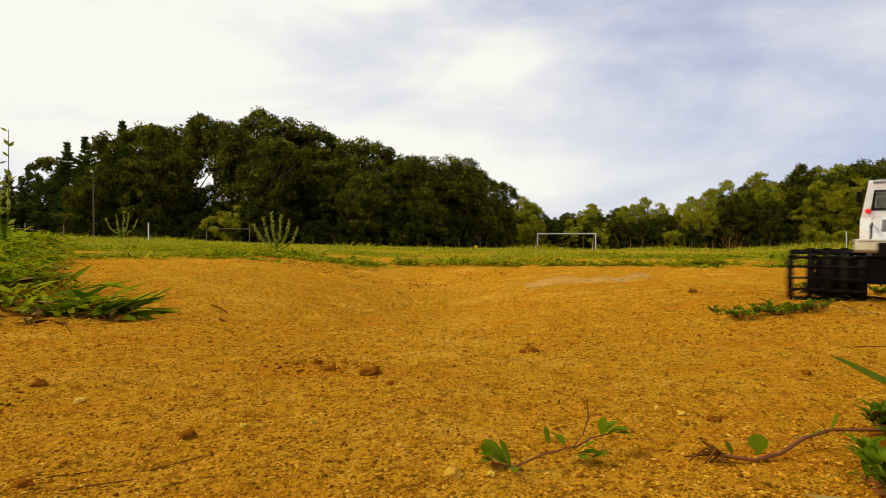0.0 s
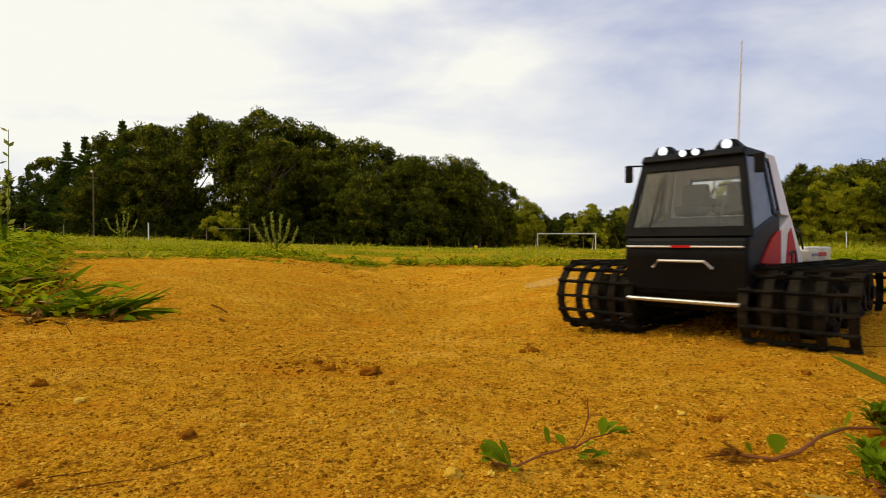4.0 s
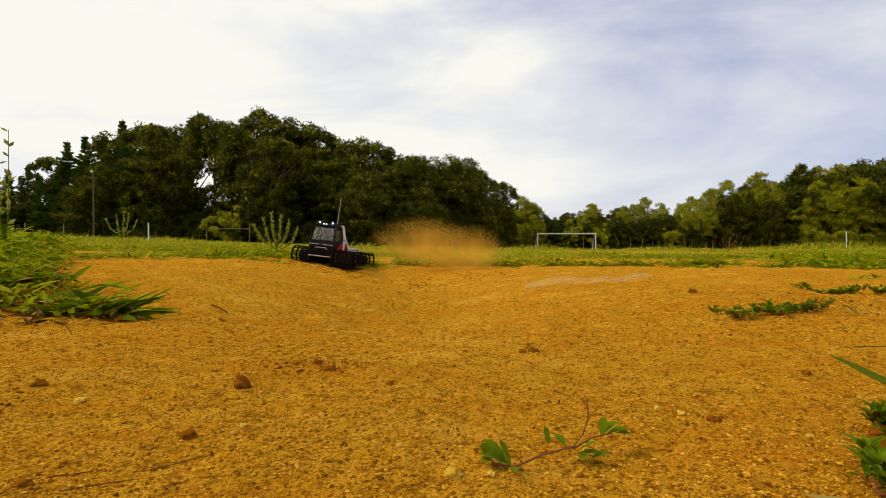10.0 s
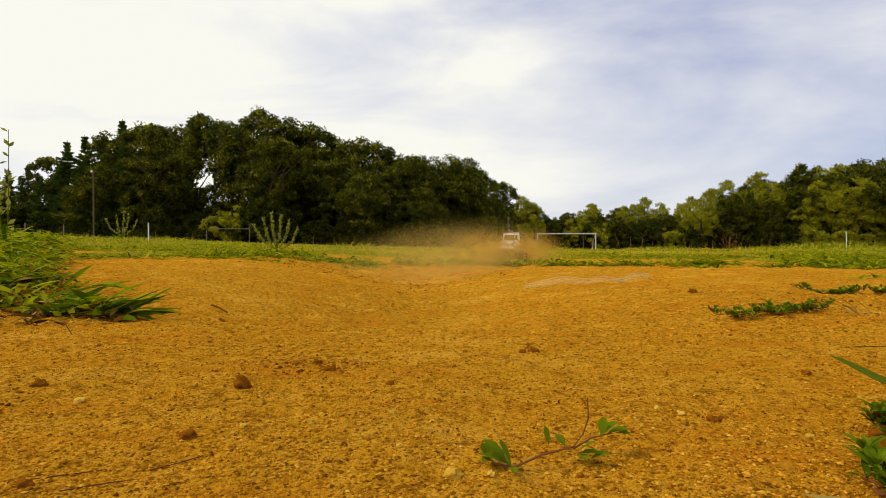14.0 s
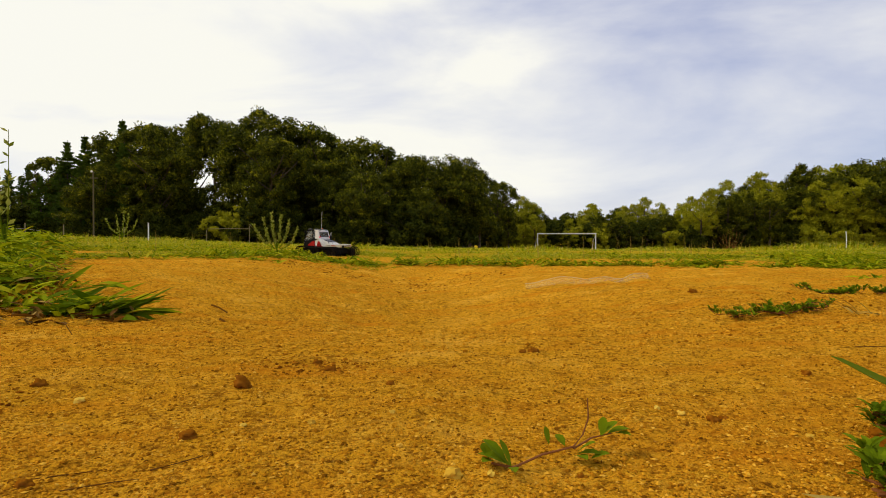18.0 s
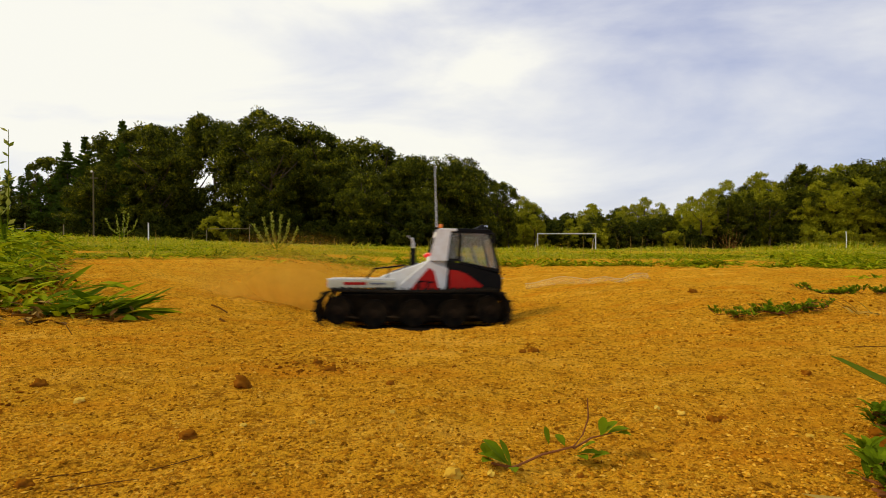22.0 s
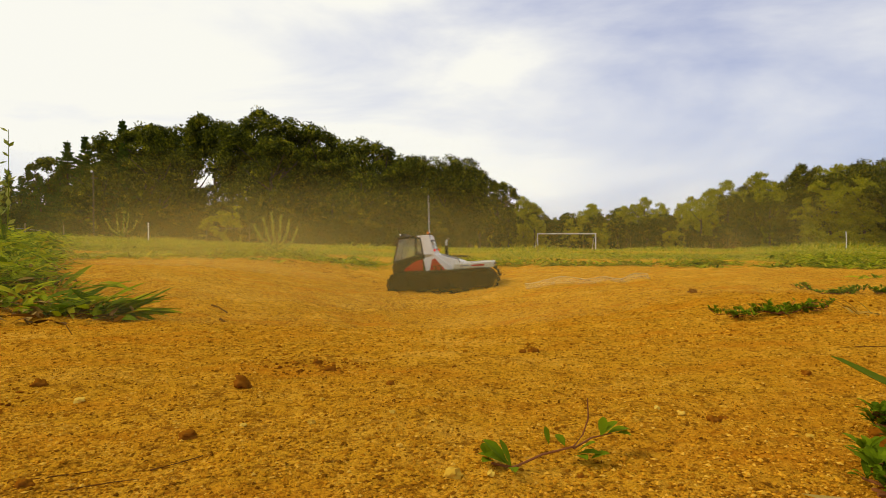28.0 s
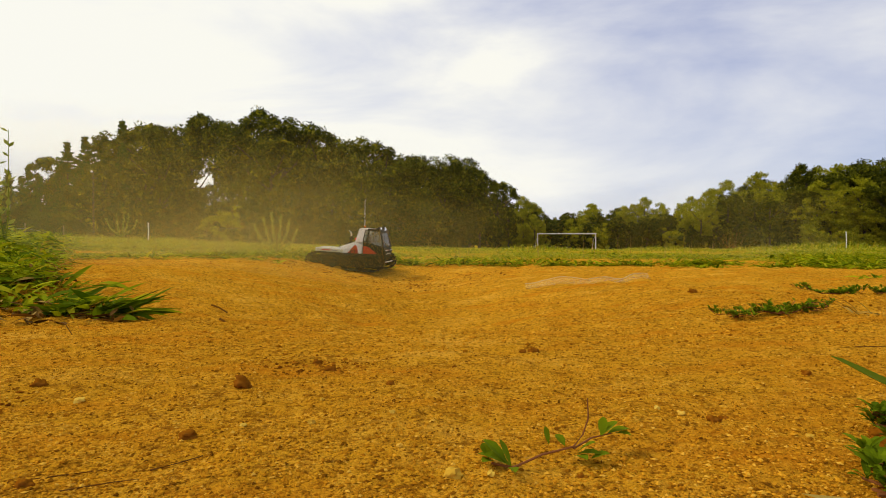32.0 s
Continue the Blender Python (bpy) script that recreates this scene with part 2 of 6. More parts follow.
GRASS = varied("meadow_grass", [(0.0, (0.13, 0.19, 0.003)), (0.5, (0.33, 0.37, 0.005)), (0.85, (0.58, 0.50, 0.012)), (1.0, (0.66, 0.48, 0.035))], 0.6, 0.35)
BLADE = varied("broad_grass", [(0.0, (0.050, 0.090, 0.001)), (0.45, (0.20, 0.26, 0.002)), (0.85, (0.42, 0.43, 0.006)), (0.96, (0.50, 0.44, 0.014)), (1.0, (0.44, 0.22, 0.02))], 0.75, 0.3, 0.02)
WEED = varied("weed_leaves", [(0.0, (0.08, 0.13, 0.003)), (1.0, (0.21, 0.28, 0.006))], 0.7, 0.3, 0.02)
SHOOT = varied("sapling_leaves", [(0.0, (0.15, 0.19, 0.012)), (1.0, (0.44, 0.46, 0.08))], 0.6, 0.35)
STEM = plain("red_brown_stem", (0.22, 0.07, 0.008), 0.9)
LITTER = varied("dead_leaves", [(0.0, (0.10, 0.045, 0.006)), (0.6, (0.24, 0.12, 0.015)), (1.0, (0.46, 0.30, 0.06))], 0.8, 0.1)
STRAW = varied("dry_straw", [(0.0, (0.28, 0.18, 0.03)), (1.0, (0.50, 0.36, 0.08))], 0.8, 0.2)
CRUMB = varied("soil_crumbs", [(0.0, (0.15, 0.056, 0.004)), (0.30, (0.40, 0.16, 0.007)), (0.85, (0.66, 0.31, 0.016)), (1.0, (0.74, 0.42, 0.05))], 0.95, 0.0, 0.0)
LUMP = varied("sand_lumps", [(0.0, (0.22, 0.075, 0.004)), (0.25, (0.50, 0.20, 0.008)), (0.8, (0.70, 0.32, 0.016)), (1.0, (0.78, 0.40, 0.030))], 0.95, 0.0, 0.0)
TURNED = varied("turned_soil", [(0.0, (0.12, 0.036, 0.003)), (0.6, (0.27, 0.090, 0.005)), (1.0, (0.46, 0.18, 0.010))], 1.0, 0.0, 0.0)
PEBBLE = varied("pebbles", [(0.0, (0.56, 0.32, 0.03)), (0.6, (0.70, 0.46, 0.065)), (1.0, (0.62, 0.24, 0.02))], 0.9, 0.0, 0.0, True)
CLOD = worn("dark_clod", (0.24, 0.080, 0.004), 1.0, 0.05, 0.0, 160.0, 0.0)
TWIG = worn("dry_twig", (0.15, 0.06, 0.008), 0.95, 0.1, spec=0.0)
WOOD = worn("grey_post", (0.24, 0.20, 0.11), 0.9, 0.1, 0.0, 12.0, 0.1)
OLD_WOOD = worn("dark_weathered_wood", (0.13, 0.11, 0.06), 0.95, 0.05, 0.0, 9.0, 0.05)
GOAL = worn("white_goal_paint", (0.80, 0.80, 0.76), 0.5, 0.05, 0.0, 4.0)
DUST = film_material("sand_dust", (0.86, 0.47, 0.05), 0.40, 1.0)
NEAR_DUST = veil_material("stirred_dust", (0.86, 0.50, 0.06), 0.55, (0.34, 0.3, 0.12))
PUFF_DUST = veil_material("thrown_dust", (0.86, 0.50, 0.06), 0.62, (0.34, 0.3, 0.17))
THIN_DUST = veil_material("thin_dust", (0.92, 0.68, 0.17), 0.28, (0.75, 0.5, 0.26))
BURST_DUST = veil_material("burst_dust", (0.88, 0.52, 0.07), 0.80, (0.15, 0.15, 0.13))
DENSE_DUST = veil_material("dense_dust", (0.84, 0.47, 0.055), 0.92, (0.26, 0.2, 0.19))
COLUMN_DUST = veil_material("column_dust", (0.82, 0.44, 0.045), 1.0, (0.33, 0.2, 0.24))
HAZE_DUST = veil_material("settling_dust", (0.92, 0.76, 0.22), 0.13, (2.3, 0.8, 0.50))
FOLD = film_material("plastic_fold", (0.90, 0.72, 0.36), 0.6, 0.4)
SHEET = film_material("clear_plastic", (0.86, 0.60, 0.18), 0.15, 0.3)


# ---- mesh helpers ----
def part(name, bm, mat, parent=None, label="", smooth=False):
    me = bpy.data.meshes.new(name)
    bm.to_mesh(me)
    bm.free()
    me.materials.append(mat)
    if smooth:
        for p in me.polygons:
            p.use_smooth = True
    ob = new(name, me)
    if parent:
        ob.parent = parent
    if label:
        ob["label"] = label
    return ob


def raw(name, verts, faces, mat, parent=None):
    me = bpy.data.meshes.new(name)
    me.from_pydata(verts, [], faces)
    me.materials.append(mat)
    ob = new(name, me)
    if parent:
        ob.parent = parent
    return ob


def box(bm, c, s, bevel=0.0, rot=None):
    m = Matrix.Translation(c)
    if rot:
        m = m @ pose(0, 0, 0, *rot)
    r = bmesh.ops.create_cube(bm, size=1.0, matrix=m @ Matrix.Diagonal((*s, 1)))
    if bevel:
        vs = set(r["verts"])
        es = [e for e in bm.edges if e.verts[0] in vs and e.verts[1] in vs]
        bmesh.ops.bevel(bm, geom=es, offset=bevel, segments=2, affect="EDGES", profile=0.5)
    return bm


def tube(bm, path, radius, sides=8, taper=1.0):
    """A round bar along a list of points."""
    pts = [Vector(p) for p in path]
    rings = []
    for i, p in enumerate(pts):
        d = (pts[min(i + 1, len(pts) - 1)] - pts[max(i - 1, 0)]).normalized()
        a = d.orthogonal().normalized()
        b = d.cross(a)
        r = radius * (1 + (taper - 1) * i / max(1, len(pts) - 1))
        rings.append([bm.verts.new(p + a * r * math.cos(2 * math.pi * k / sides) + b * r * math.sin(2 * math.pi * k / sides)) for k in range(sides)])
    for r0, r1 in zip(rings, rings[1:]):
        for k in range(sides):
            bm.faces.new((r0[k], r0[(k + 1) % sides], r1[(k + 1) % sides], r1[k]))
    bm.faces.new(rings[0][::-1])
    bm.faces.new(rings[-1])
    return bm


def prism(bm, profile, x0, x1, bevel=0.0, top=None):
    """A side profile of (y, z) between two x; top=(z, s): above z the width shrinks to s."""
    def width(z):
        return 1.0 if not top or z <= top[0] else 1.0 - (1.0 - top[1]) * (z - top[0]) / (max(p[1] for p in profile) - top[0])
    mid = (x0 + x1) / 2
    a = [bm.verts.new((mid + (x0 - mid) * width(z), y, z)) for y, z in profile]
    b = [bm.verts.new((mid + (x1 - mid) * width(z), y, z)) for y, z in profile]
    n = len(profile)
    fs = [bm.faces.new(a), bm.faces.new(b[::-1])] + [bm.faces.new((a[i], b[i], b[(i + 1) % n], a[(i + 1) % n])) for i in range(n)]
    bmesh.ops.recalc_face_normals(bm, faces=fs)
    if bevel:
        es = {e for f in fs for e in f.edges}
        bmesh.ops.bevel(bm, geom=list(es), offset=bevel, segments=2, affect="EDGES", profile=0.5)
    return bm


def slab(bm, corners, thick):
    """A plate between four corners, its thickness off to the side of its normal's back."""
    c = [Vector(p) for p in corners]
    nrm = (c[1] - c[0]).cross(c[3] - c[0]).normalized()
    a = [bm.verts.new(p) for p in c]
    b = [bm.verts.new(p - nrm * thick) for p in c]
    fs = [bm.faces.new(a), bm.faces.new(b[::-1])] + [bm.faces.new((a[i], b[i], b[(i + 1) % 4], a[(i + 1) % 4])) for i in range(4)]
    bmesh.ops.recalc_face_normals(bm, faces=fs)
    return bm


def framed(bm, corners, widths, thick):
    """A frame of four bars round the opening inside four corners; widths: bottom, right, top, left."""
    c = [Vector(p) for p in corners]
    w0, w1, w2, w3 = widths

    def at(u, v):
        return (c[0] * (1 - u) + c[1] * u) * (1 - v) + (c[3] * (1 - u) + c[2] * u) * v
    wu, hv = (c[1] - c[0]).length, (c[3] - c[0]).length
    u0, u1, v0, v1 = w3 / wu, 1 - w1 / wu, w0 / hv, 1 - w2 / hv
    slab(bm, (at(0, 0), at(1, 0), at(1, v0), at(0, v0)), thick)
    slab(bm, (at(0, v1), at(1, v1), at(1, 1), at(0, 1)), thick)
    slab(bm, (at(0, v0), at(u0, v0), at(u0, v1), at(0, v1)), thick)
    slab(bm, (at(u1, v0), at(1, v0), at(1, v1), at(u1, v1)), thick)
    return [at(u0, v0), at(u1, v0), at(u1, v1), at(u0, v1)]


# ---- ground ----
def smooth_noise(x, y, s, seed=0.0):
    return noise.noise((x * s + seed, y * s - seed, seed * 1.7))


def height(x, y, detail=True):
    """The hollow driven into the sand, the low bank left of it, the meadow that falls away behind."""
    left = 0.059 * 0.5 * (1 + math.tanh((-0.718 - x) / 0.206)) * 0.5 * (1 + math.tanh((y - 1.145) / 0.3)) * (0.76 - 0.24 * math.tanh((min(y, 20) - 3.85) / 0.25))
    xv = -0.088 - 0.058 * (y - 2)
    deep = 0.057 * (1 + 0.113 * math.exp(-((y - 1.25) / 0.35) ** 2) + 0.406 * math.exp(-((y - 2.7) / 0.4) ** 2))
    dip = deep * math.exp(-((x - xv) / 0.364) ** 2) * 0.5 * (1 + math.tanh((y - 0.956) / 0.184)) * 0.5 * (1 - math.tanh((min(y, 20) - 3.152) / 0.2))
    z = -0.0105 - 0.0055 * math.tanh((y - 0.85) / 0.2) + left - dip
    z += 0.029 * math.exp(-((x - 0.601) / 0.36) ** 2 - ((y - 1.02) / 0.52) ** 2)
    z -= 0.013 * math.exp(-((x - 0.11) / 0.27) ** 2 - ((y - 1.46) / 0.26) ** 2)
    if y > 9:
        z -= 0.017 * (min(y, 70) - 9)
    if x < -1.2 and y > 2.8:
        z += 0.028 * (min(-x, 30) - 1.2) * min(1.0, (y - 2.8) / 2.0)
    if detail and abs(x) < 6 and -2 < y < 9:
        rough = 0.6 + 0.4 * math.tanh((y - 0.8) / 0.15)
        z += 0.006 * smooth_noise(x, y, 4.0) + (0.003 + 0.004 * rough) * smooth_noise(x, y, 13.0, 3.0) + (0.0015 + 0.003 * rough) * smooth_noise(x, y, 34.0, 5.0)
        if y < 1.6:
            z += 0.0012 * smooth_noise(x, y, 105.0, 7.0)
        if 0.7 < y < 3.6:       # scuffs and soft ridges drawn along the driven ground
            z += 0.0055 * rough * smooth_noise(0.55 * x + 0.2 * y, 1.5 * y, 22.0, 9.0) + 0.0035 * rough * smooth_noise(0.7 * x, 1.3 * y, 46.0, 11.0)
        # ripples of old wheel and track marks
        r = math.exp(-((x + 0.30) / 0.28) ** 2 - ((y - 1.45) / 0.55) ** 2)
        z += 0.0030 * r * math.sin(150 * (y + 0.35 * x))
    return z


def ground():
    def spread(first, grow, reach, near=0.0):
        out, step = [0.0], first
        while out[-1] < reach:
            out.append(out[-1] + step)
            step *= 1.0075 if out[-1] < near else grow
        return out
    side = spread(0.006, 1.06, 900.0, 2.6)
    xs = [-v for v in side[:0:-1]] + side
    ahead = spread(0.004, 1.06, 1800.0, 3.8)
    ys = [0.16 - v for v in spread(0.02, 1.12, 60.0)[:0:-1]] + [0.16 + v for v in ahead]
    n = len(xs)
    verts = [(x, y, height(x, y)) for y in ys for x in xs]
    faces = [(j * n + i, j * n + i + 1, (j + 1) * n + i + 1, (j + 1) * n + i) for j in range(len(ys) - 1) for i in range(n - 1)]
    ob = raw("ground", verts, faces, SOIL)
    for p in ob.data.polygons:
        p.use_smooth = True
    return tagged(ob, "orange sandy soil with a driven hollow, meadow behind", "ground", kind="structure")


ground()


# ---- far woods ----
def leaf_cloud(rng, centres, per, spread, size, flat=0.6):
    """Small leaves sprinkled round clump centres."""
    n = len(centres) * per
    c = np.repeat(np.array(centres), per, axis=0)
    d = rng.normal(size=(n, 3))
    d /= np.linalg.norm(d, axis=1)[:, None]
    sp = np.array(spread)
    if sp.ndim == 2:
        sp = np.repeat(sp, per, axis=0)
    c = c + d * (rng.random((n, 1)) ** 0.45) * sp
    a = rng.normal(size=(n, 3))
    a /= np.linalg.norm(a, axis=1)[:, None]
    b = rng.normal(size=(n, 3))
    b[:, 2] *= flat
    b -= a * (a * b).sum(1)[:, None]
    b /= np.linalg.norm(b, axis=1)[:, None]
    s = size * rng.uniform(0.6, 1.4, (n, 1))
    v = np.stack([c - a * s, c + b * s * 0.85 + a * s * 0.1, c + a * s * 0.9 - b * s * 0.35], axis=1).reshape(-1, 3)
    f = np.arange(3 * n).reshape(-1, 3)
    return v.tolist(), f.tolist()


def broadleaf(seed, tall, wide, lobes, per, mat=LEAF, size=0.120, low=0.12):
    rng = np.random.default_rng(seed)
    tree = new("tree")
    bm = bmesh.new()
    lean = rng.uniform(-0.4, 0.4, 2)
    tube(bm, [(0, 0, -0.3), (lean[0] * 0.3, lean[1] * 0.3, tall * 0.3), (lean[0], lean[1], tall * 0.75)], tall * 0.022, 8, 0.35)
    for k in range(7):
        a, h = rng.uniform(0, 6.28), rng.uniform(0.25, 0.6) * tall
        r = wide * rng.uniform(0.35, 0.5)
        tube(bm, [(lean[0] * 0.4, lean[1] * 0.4, h), (r * 0.5 * math.cos(a), r * 0.5 * math.sin(a), h + 0.09 * tall), (r * math.cos(a), r * math.sin(a), h + 0.2 * tall)], tall * 0.008, 6, 0.3)
    part("trunk", bm, BARK, tree)
    # a crown of several boughs, each a dome of leaf clumps
    boughs, centres = [], []
    while len(boughs) < 20:
        u = rng.uniform(-1, 1, 3)
        rr = np.linalg.norm(u)
        if rr > 1 or rr < 0.35:
            continue
        z = low + (1 - low) * (u[2] + 1) / 2
        boughs.append((u[0] * wide * 0.36, u[1] * wide * 0.36, z * tall * 0.88, rng.uniform(0.14, 0.24) * wide))
    boughs.append((lean[0], lean[1], tall * 0.86, 0.16 * wide))
    for k in range(lobes):
        bx, by, bz, br = boughs[k % len(boughs)]
        u = rng.normal(size=3)
        u[2] = abs(u[2]) * 1.1 - (0.35 if low > 0.05 else 0.9)
        u /= np.linalg.norm(u)
        centres.append((bx + u[0] * br, by + u[1] * br, min(bz + u[2] * br * 0.85, tall * 0.985)))
    v, f = leaf_cloud(rng, centres, per, (wide * 0.085, wide * 0.085, tall * 0.042 if tall > 5 else tall * 0.08), size)
    raw("crown", v, f, mat, tree)
    return tagged(tree, "broadleaf tree with a dense dark green crown at the meadow edge", "tree", "trees along the meadow")


def conifer(seed, tall, wide):
    rng = np.random.default_rng(seed)
    tree = new("pine_tree")
    bm = bmesh.new()
    tube(bm, [(0, 0, -0.3), (0, 0, tall * 0.5), (0.05, 0, tall)], tall * 0.018, 8, 0.12)
    centres = []
    for k in range(30):
        h = 0.06 + 0.93 * k / 30
        for j in range(6):
            a = rng.uniform(0, 6.28)
            r = wide * 0.56 * (1 - h) ** 0.9 * rng.uniform(0.45, 1.1) + 0.06
            tip = (r * math.cos(a), r * math.sin(a), tall * (h + 0.012) + 0.10 * r)
            tube(bm, [(0, 0, tall * h), (tip[0] * 0.6, tip[1] * 0.6, tall * h - 0.03 * r), tip], 0.030, 4, 0.3)
            for q in (0.3, 0.55, 0.78, 1.0):
                centres.append((tip[0] * q, tip[1] * q, tall * h + (tip[2] - tall * h) * q * q))
    part("trunk", bm, BARK, tree)
    slim = np.clip(1.05 - np.array(centres)[:, 2:3] / tall, 0.08, 1.0) ** 0.7
    v, f = leaf_cloud(rng, centres, 22, np.array([[wide * 0.085, wide * 0.085, tall * 0.014]]) * slim, 0.11)
    raw("crown", v, f, NEEDLE, tree)
    return tagged(tree, "tall dark conifer with a pointed top", "tree", "trees along the meadow")


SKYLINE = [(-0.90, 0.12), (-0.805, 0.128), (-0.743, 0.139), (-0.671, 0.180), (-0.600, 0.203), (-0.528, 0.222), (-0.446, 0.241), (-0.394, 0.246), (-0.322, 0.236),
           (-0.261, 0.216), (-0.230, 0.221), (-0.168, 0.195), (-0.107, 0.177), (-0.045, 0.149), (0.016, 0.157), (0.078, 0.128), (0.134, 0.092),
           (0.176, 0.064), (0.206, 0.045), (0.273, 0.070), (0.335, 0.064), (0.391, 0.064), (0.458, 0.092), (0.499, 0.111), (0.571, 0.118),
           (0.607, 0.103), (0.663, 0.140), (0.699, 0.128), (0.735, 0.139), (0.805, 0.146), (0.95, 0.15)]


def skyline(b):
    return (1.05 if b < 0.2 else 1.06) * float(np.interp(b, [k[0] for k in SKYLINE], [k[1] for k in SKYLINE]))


def woods():
    rng = np.random.default_rng(5)
    kinds = [broadleaf(11, 10.0, 7.6, 210, 92), broadleaf(12, 10.0, 6.6, 190, 92), broadleaf(13, 10.0, 8.6, 240, 92), broadleaf(14, 10.0, 5.6, 150, 86, low=0.2),
             broadleaf(15, 10.0, 6.6, 150, 84, LEAF_PALE, 0.125)]
    pines = [conifer(21, 10.0, 5.0), conifer(22, 10.0, 4.2)]
    shrubs = [broadleaf(31, 3.0, 4.0, 90, 66, LEAF_SHADE, 0.115, 0.02), broadleaf(32, 3.0, 3.4, 80, 66, LEAF_PALE, 0.105, 0.02)]

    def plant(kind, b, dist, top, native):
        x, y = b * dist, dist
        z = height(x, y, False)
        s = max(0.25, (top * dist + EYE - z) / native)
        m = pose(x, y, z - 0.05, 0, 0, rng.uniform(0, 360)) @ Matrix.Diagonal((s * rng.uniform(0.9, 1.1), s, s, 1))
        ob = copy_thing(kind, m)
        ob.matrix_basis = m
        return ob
    # two staggered rows on the left, a farther, lower one on the right
    for row, (near, drop) in enumerate(((44, 0.90), (50, 1.0))):
        b = -0.92 + 0.02 * row
        while b < 0.19:
            d = near + rng.uniform(-2, 3) + 130 * max(0.0, b + 0.01)
            if -0.525 < b < -0.335:
                b += 0.03
                continue
            if b < -0.56 and rng.random() < 0.7:
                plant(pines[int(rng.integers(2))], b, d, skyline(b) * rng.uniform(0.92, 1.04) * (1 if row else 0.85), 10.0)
            else:
                k = int(rng.choice([0, 1, 2, 3, 0, 2, 4], p=[.2, .2, .2, .15, .1, .1, .05]))
                k = 4 if b > 0.09 and k in (0, 2) else k
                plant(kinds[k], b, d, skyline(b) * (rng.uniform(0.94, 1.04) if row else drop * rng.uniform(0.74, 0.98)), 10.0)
            b += rng.uniform(0.045, 0.060) if b > -0.55 else rng.uniform(0.030, 0.042)
    b = 0.16
    while b < 0.95:
        for d0, f in ((78, 1.0), (70, 0.80)):
            k = int(rng.choice([0, 1, 2, 3, 4], p=[.17, .15, .08, .08, .52]))
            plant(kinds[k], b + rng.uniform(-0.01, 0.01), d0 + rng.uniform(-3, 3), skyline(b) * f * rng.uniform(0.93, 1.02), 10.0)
        b += rng.uniform(0.034, 0.048)
    b = -0.92
    while b < 0.95:          # undergrowth along the foot of the wood, shade there put into the leaf colour
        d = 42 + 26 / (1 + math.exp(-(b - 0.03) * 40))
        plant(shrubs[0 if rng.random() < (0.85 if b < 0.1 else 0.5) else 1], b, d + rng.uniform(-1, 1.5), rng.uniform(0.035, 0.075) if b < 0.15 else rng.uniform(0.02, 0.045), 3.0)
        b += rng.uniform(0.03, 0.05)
    # the gap through which the sky shows, and the trees round it
    high = broadleaf(16, 10.0, 6.0, 100, 84, low=0.66)
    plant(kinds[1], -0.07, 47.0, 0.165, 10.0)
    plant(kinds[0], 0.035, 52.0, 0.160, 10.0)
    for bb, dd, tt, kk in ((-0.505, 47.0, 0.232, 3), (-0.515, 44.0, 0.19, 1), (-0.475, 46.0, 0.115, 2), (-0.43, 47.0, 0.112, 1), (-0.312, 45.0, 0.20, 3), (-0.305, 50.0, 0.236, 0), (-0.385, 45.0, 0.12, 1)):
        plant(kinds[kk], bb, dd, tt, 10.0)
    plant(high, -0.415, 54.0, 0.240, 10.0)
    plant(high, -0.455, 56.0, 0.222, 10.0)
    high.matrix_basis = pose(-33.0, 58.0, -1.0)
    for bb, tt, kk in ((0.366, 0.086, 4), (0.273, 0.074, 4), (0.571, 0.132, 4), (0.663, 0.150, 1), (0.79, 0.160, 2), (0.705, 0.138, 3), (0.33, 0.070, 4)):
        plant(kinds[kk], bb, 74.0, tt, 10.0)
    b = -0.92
    while b < 0.95:          # a second line behind, coloured dark as shade, closes the gaps under the crowns
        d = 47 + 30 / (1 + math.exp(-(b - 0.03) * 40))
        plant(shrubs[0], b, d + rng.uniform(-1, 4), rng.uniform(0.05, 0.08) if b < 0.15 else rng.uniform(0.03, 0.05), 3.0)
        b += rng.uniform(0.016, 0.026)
    for t in kinds + pines + shrubs:       # the patterns join the wood behind
        t.matrix_basis = pose(rng.uniform(-40, -25), rng.uniform(56, 60), -1.0)
    for t in shrubs:
        t["label"] = "dense green shrub at the foot of the wood"
        t["category"] = "shrub"


woods()


# ---- meadow ----
def blades(rng, x, y, z, tall, width, bend, levels=3):
    """Tapered bent blades: arrays of feet, heights and widths."""
    n = len(x)
    a = rng.uniform(0, 2 * np.pi, n)
    side = np.stack([np.cos(a), np.sin(a), np.zeros(n)], 1) * (width / 2)[:, None]
    lean = np.stack([-np.sin(a), np.cos(a), np.zeros(n)], 1) * (tall * bend * rng.uniform(-1, 1, n))[:, None]
    foot = np.stack([x, y, z], 1)
    up = np.zeros((n, 3))
    up[:, 2] = tall
    rows = []
    for k in range(levels - 1):
        q = k / (levels - 1)
        c = foot + up * (q - 0.18 * q * q * bend) + lean * q ** 2
        w = 1 - 0.45 * q
        rows += [c - side * w, c + side * w]
    rows.append(foot + up * (1 - 0.18 * bend) + lean)
    m = len(rows)
    v = np.stack(rows, 1).reshape(-1, 3)
    base = np.arange(n) * m
    faces = []
    for k in range(levels - 2):
        faces.append(np.stack([base + 2 * k, base + 2 * k + 1, base + 2 * k + 3, base + 2 * k + 2], 1))
    tri = np.stack([base + m - 3, base + m - 2, base + m - 1], 1)
    return v.tolist(), [f for q in faces for f in q.tolist()] + tri.tolist()


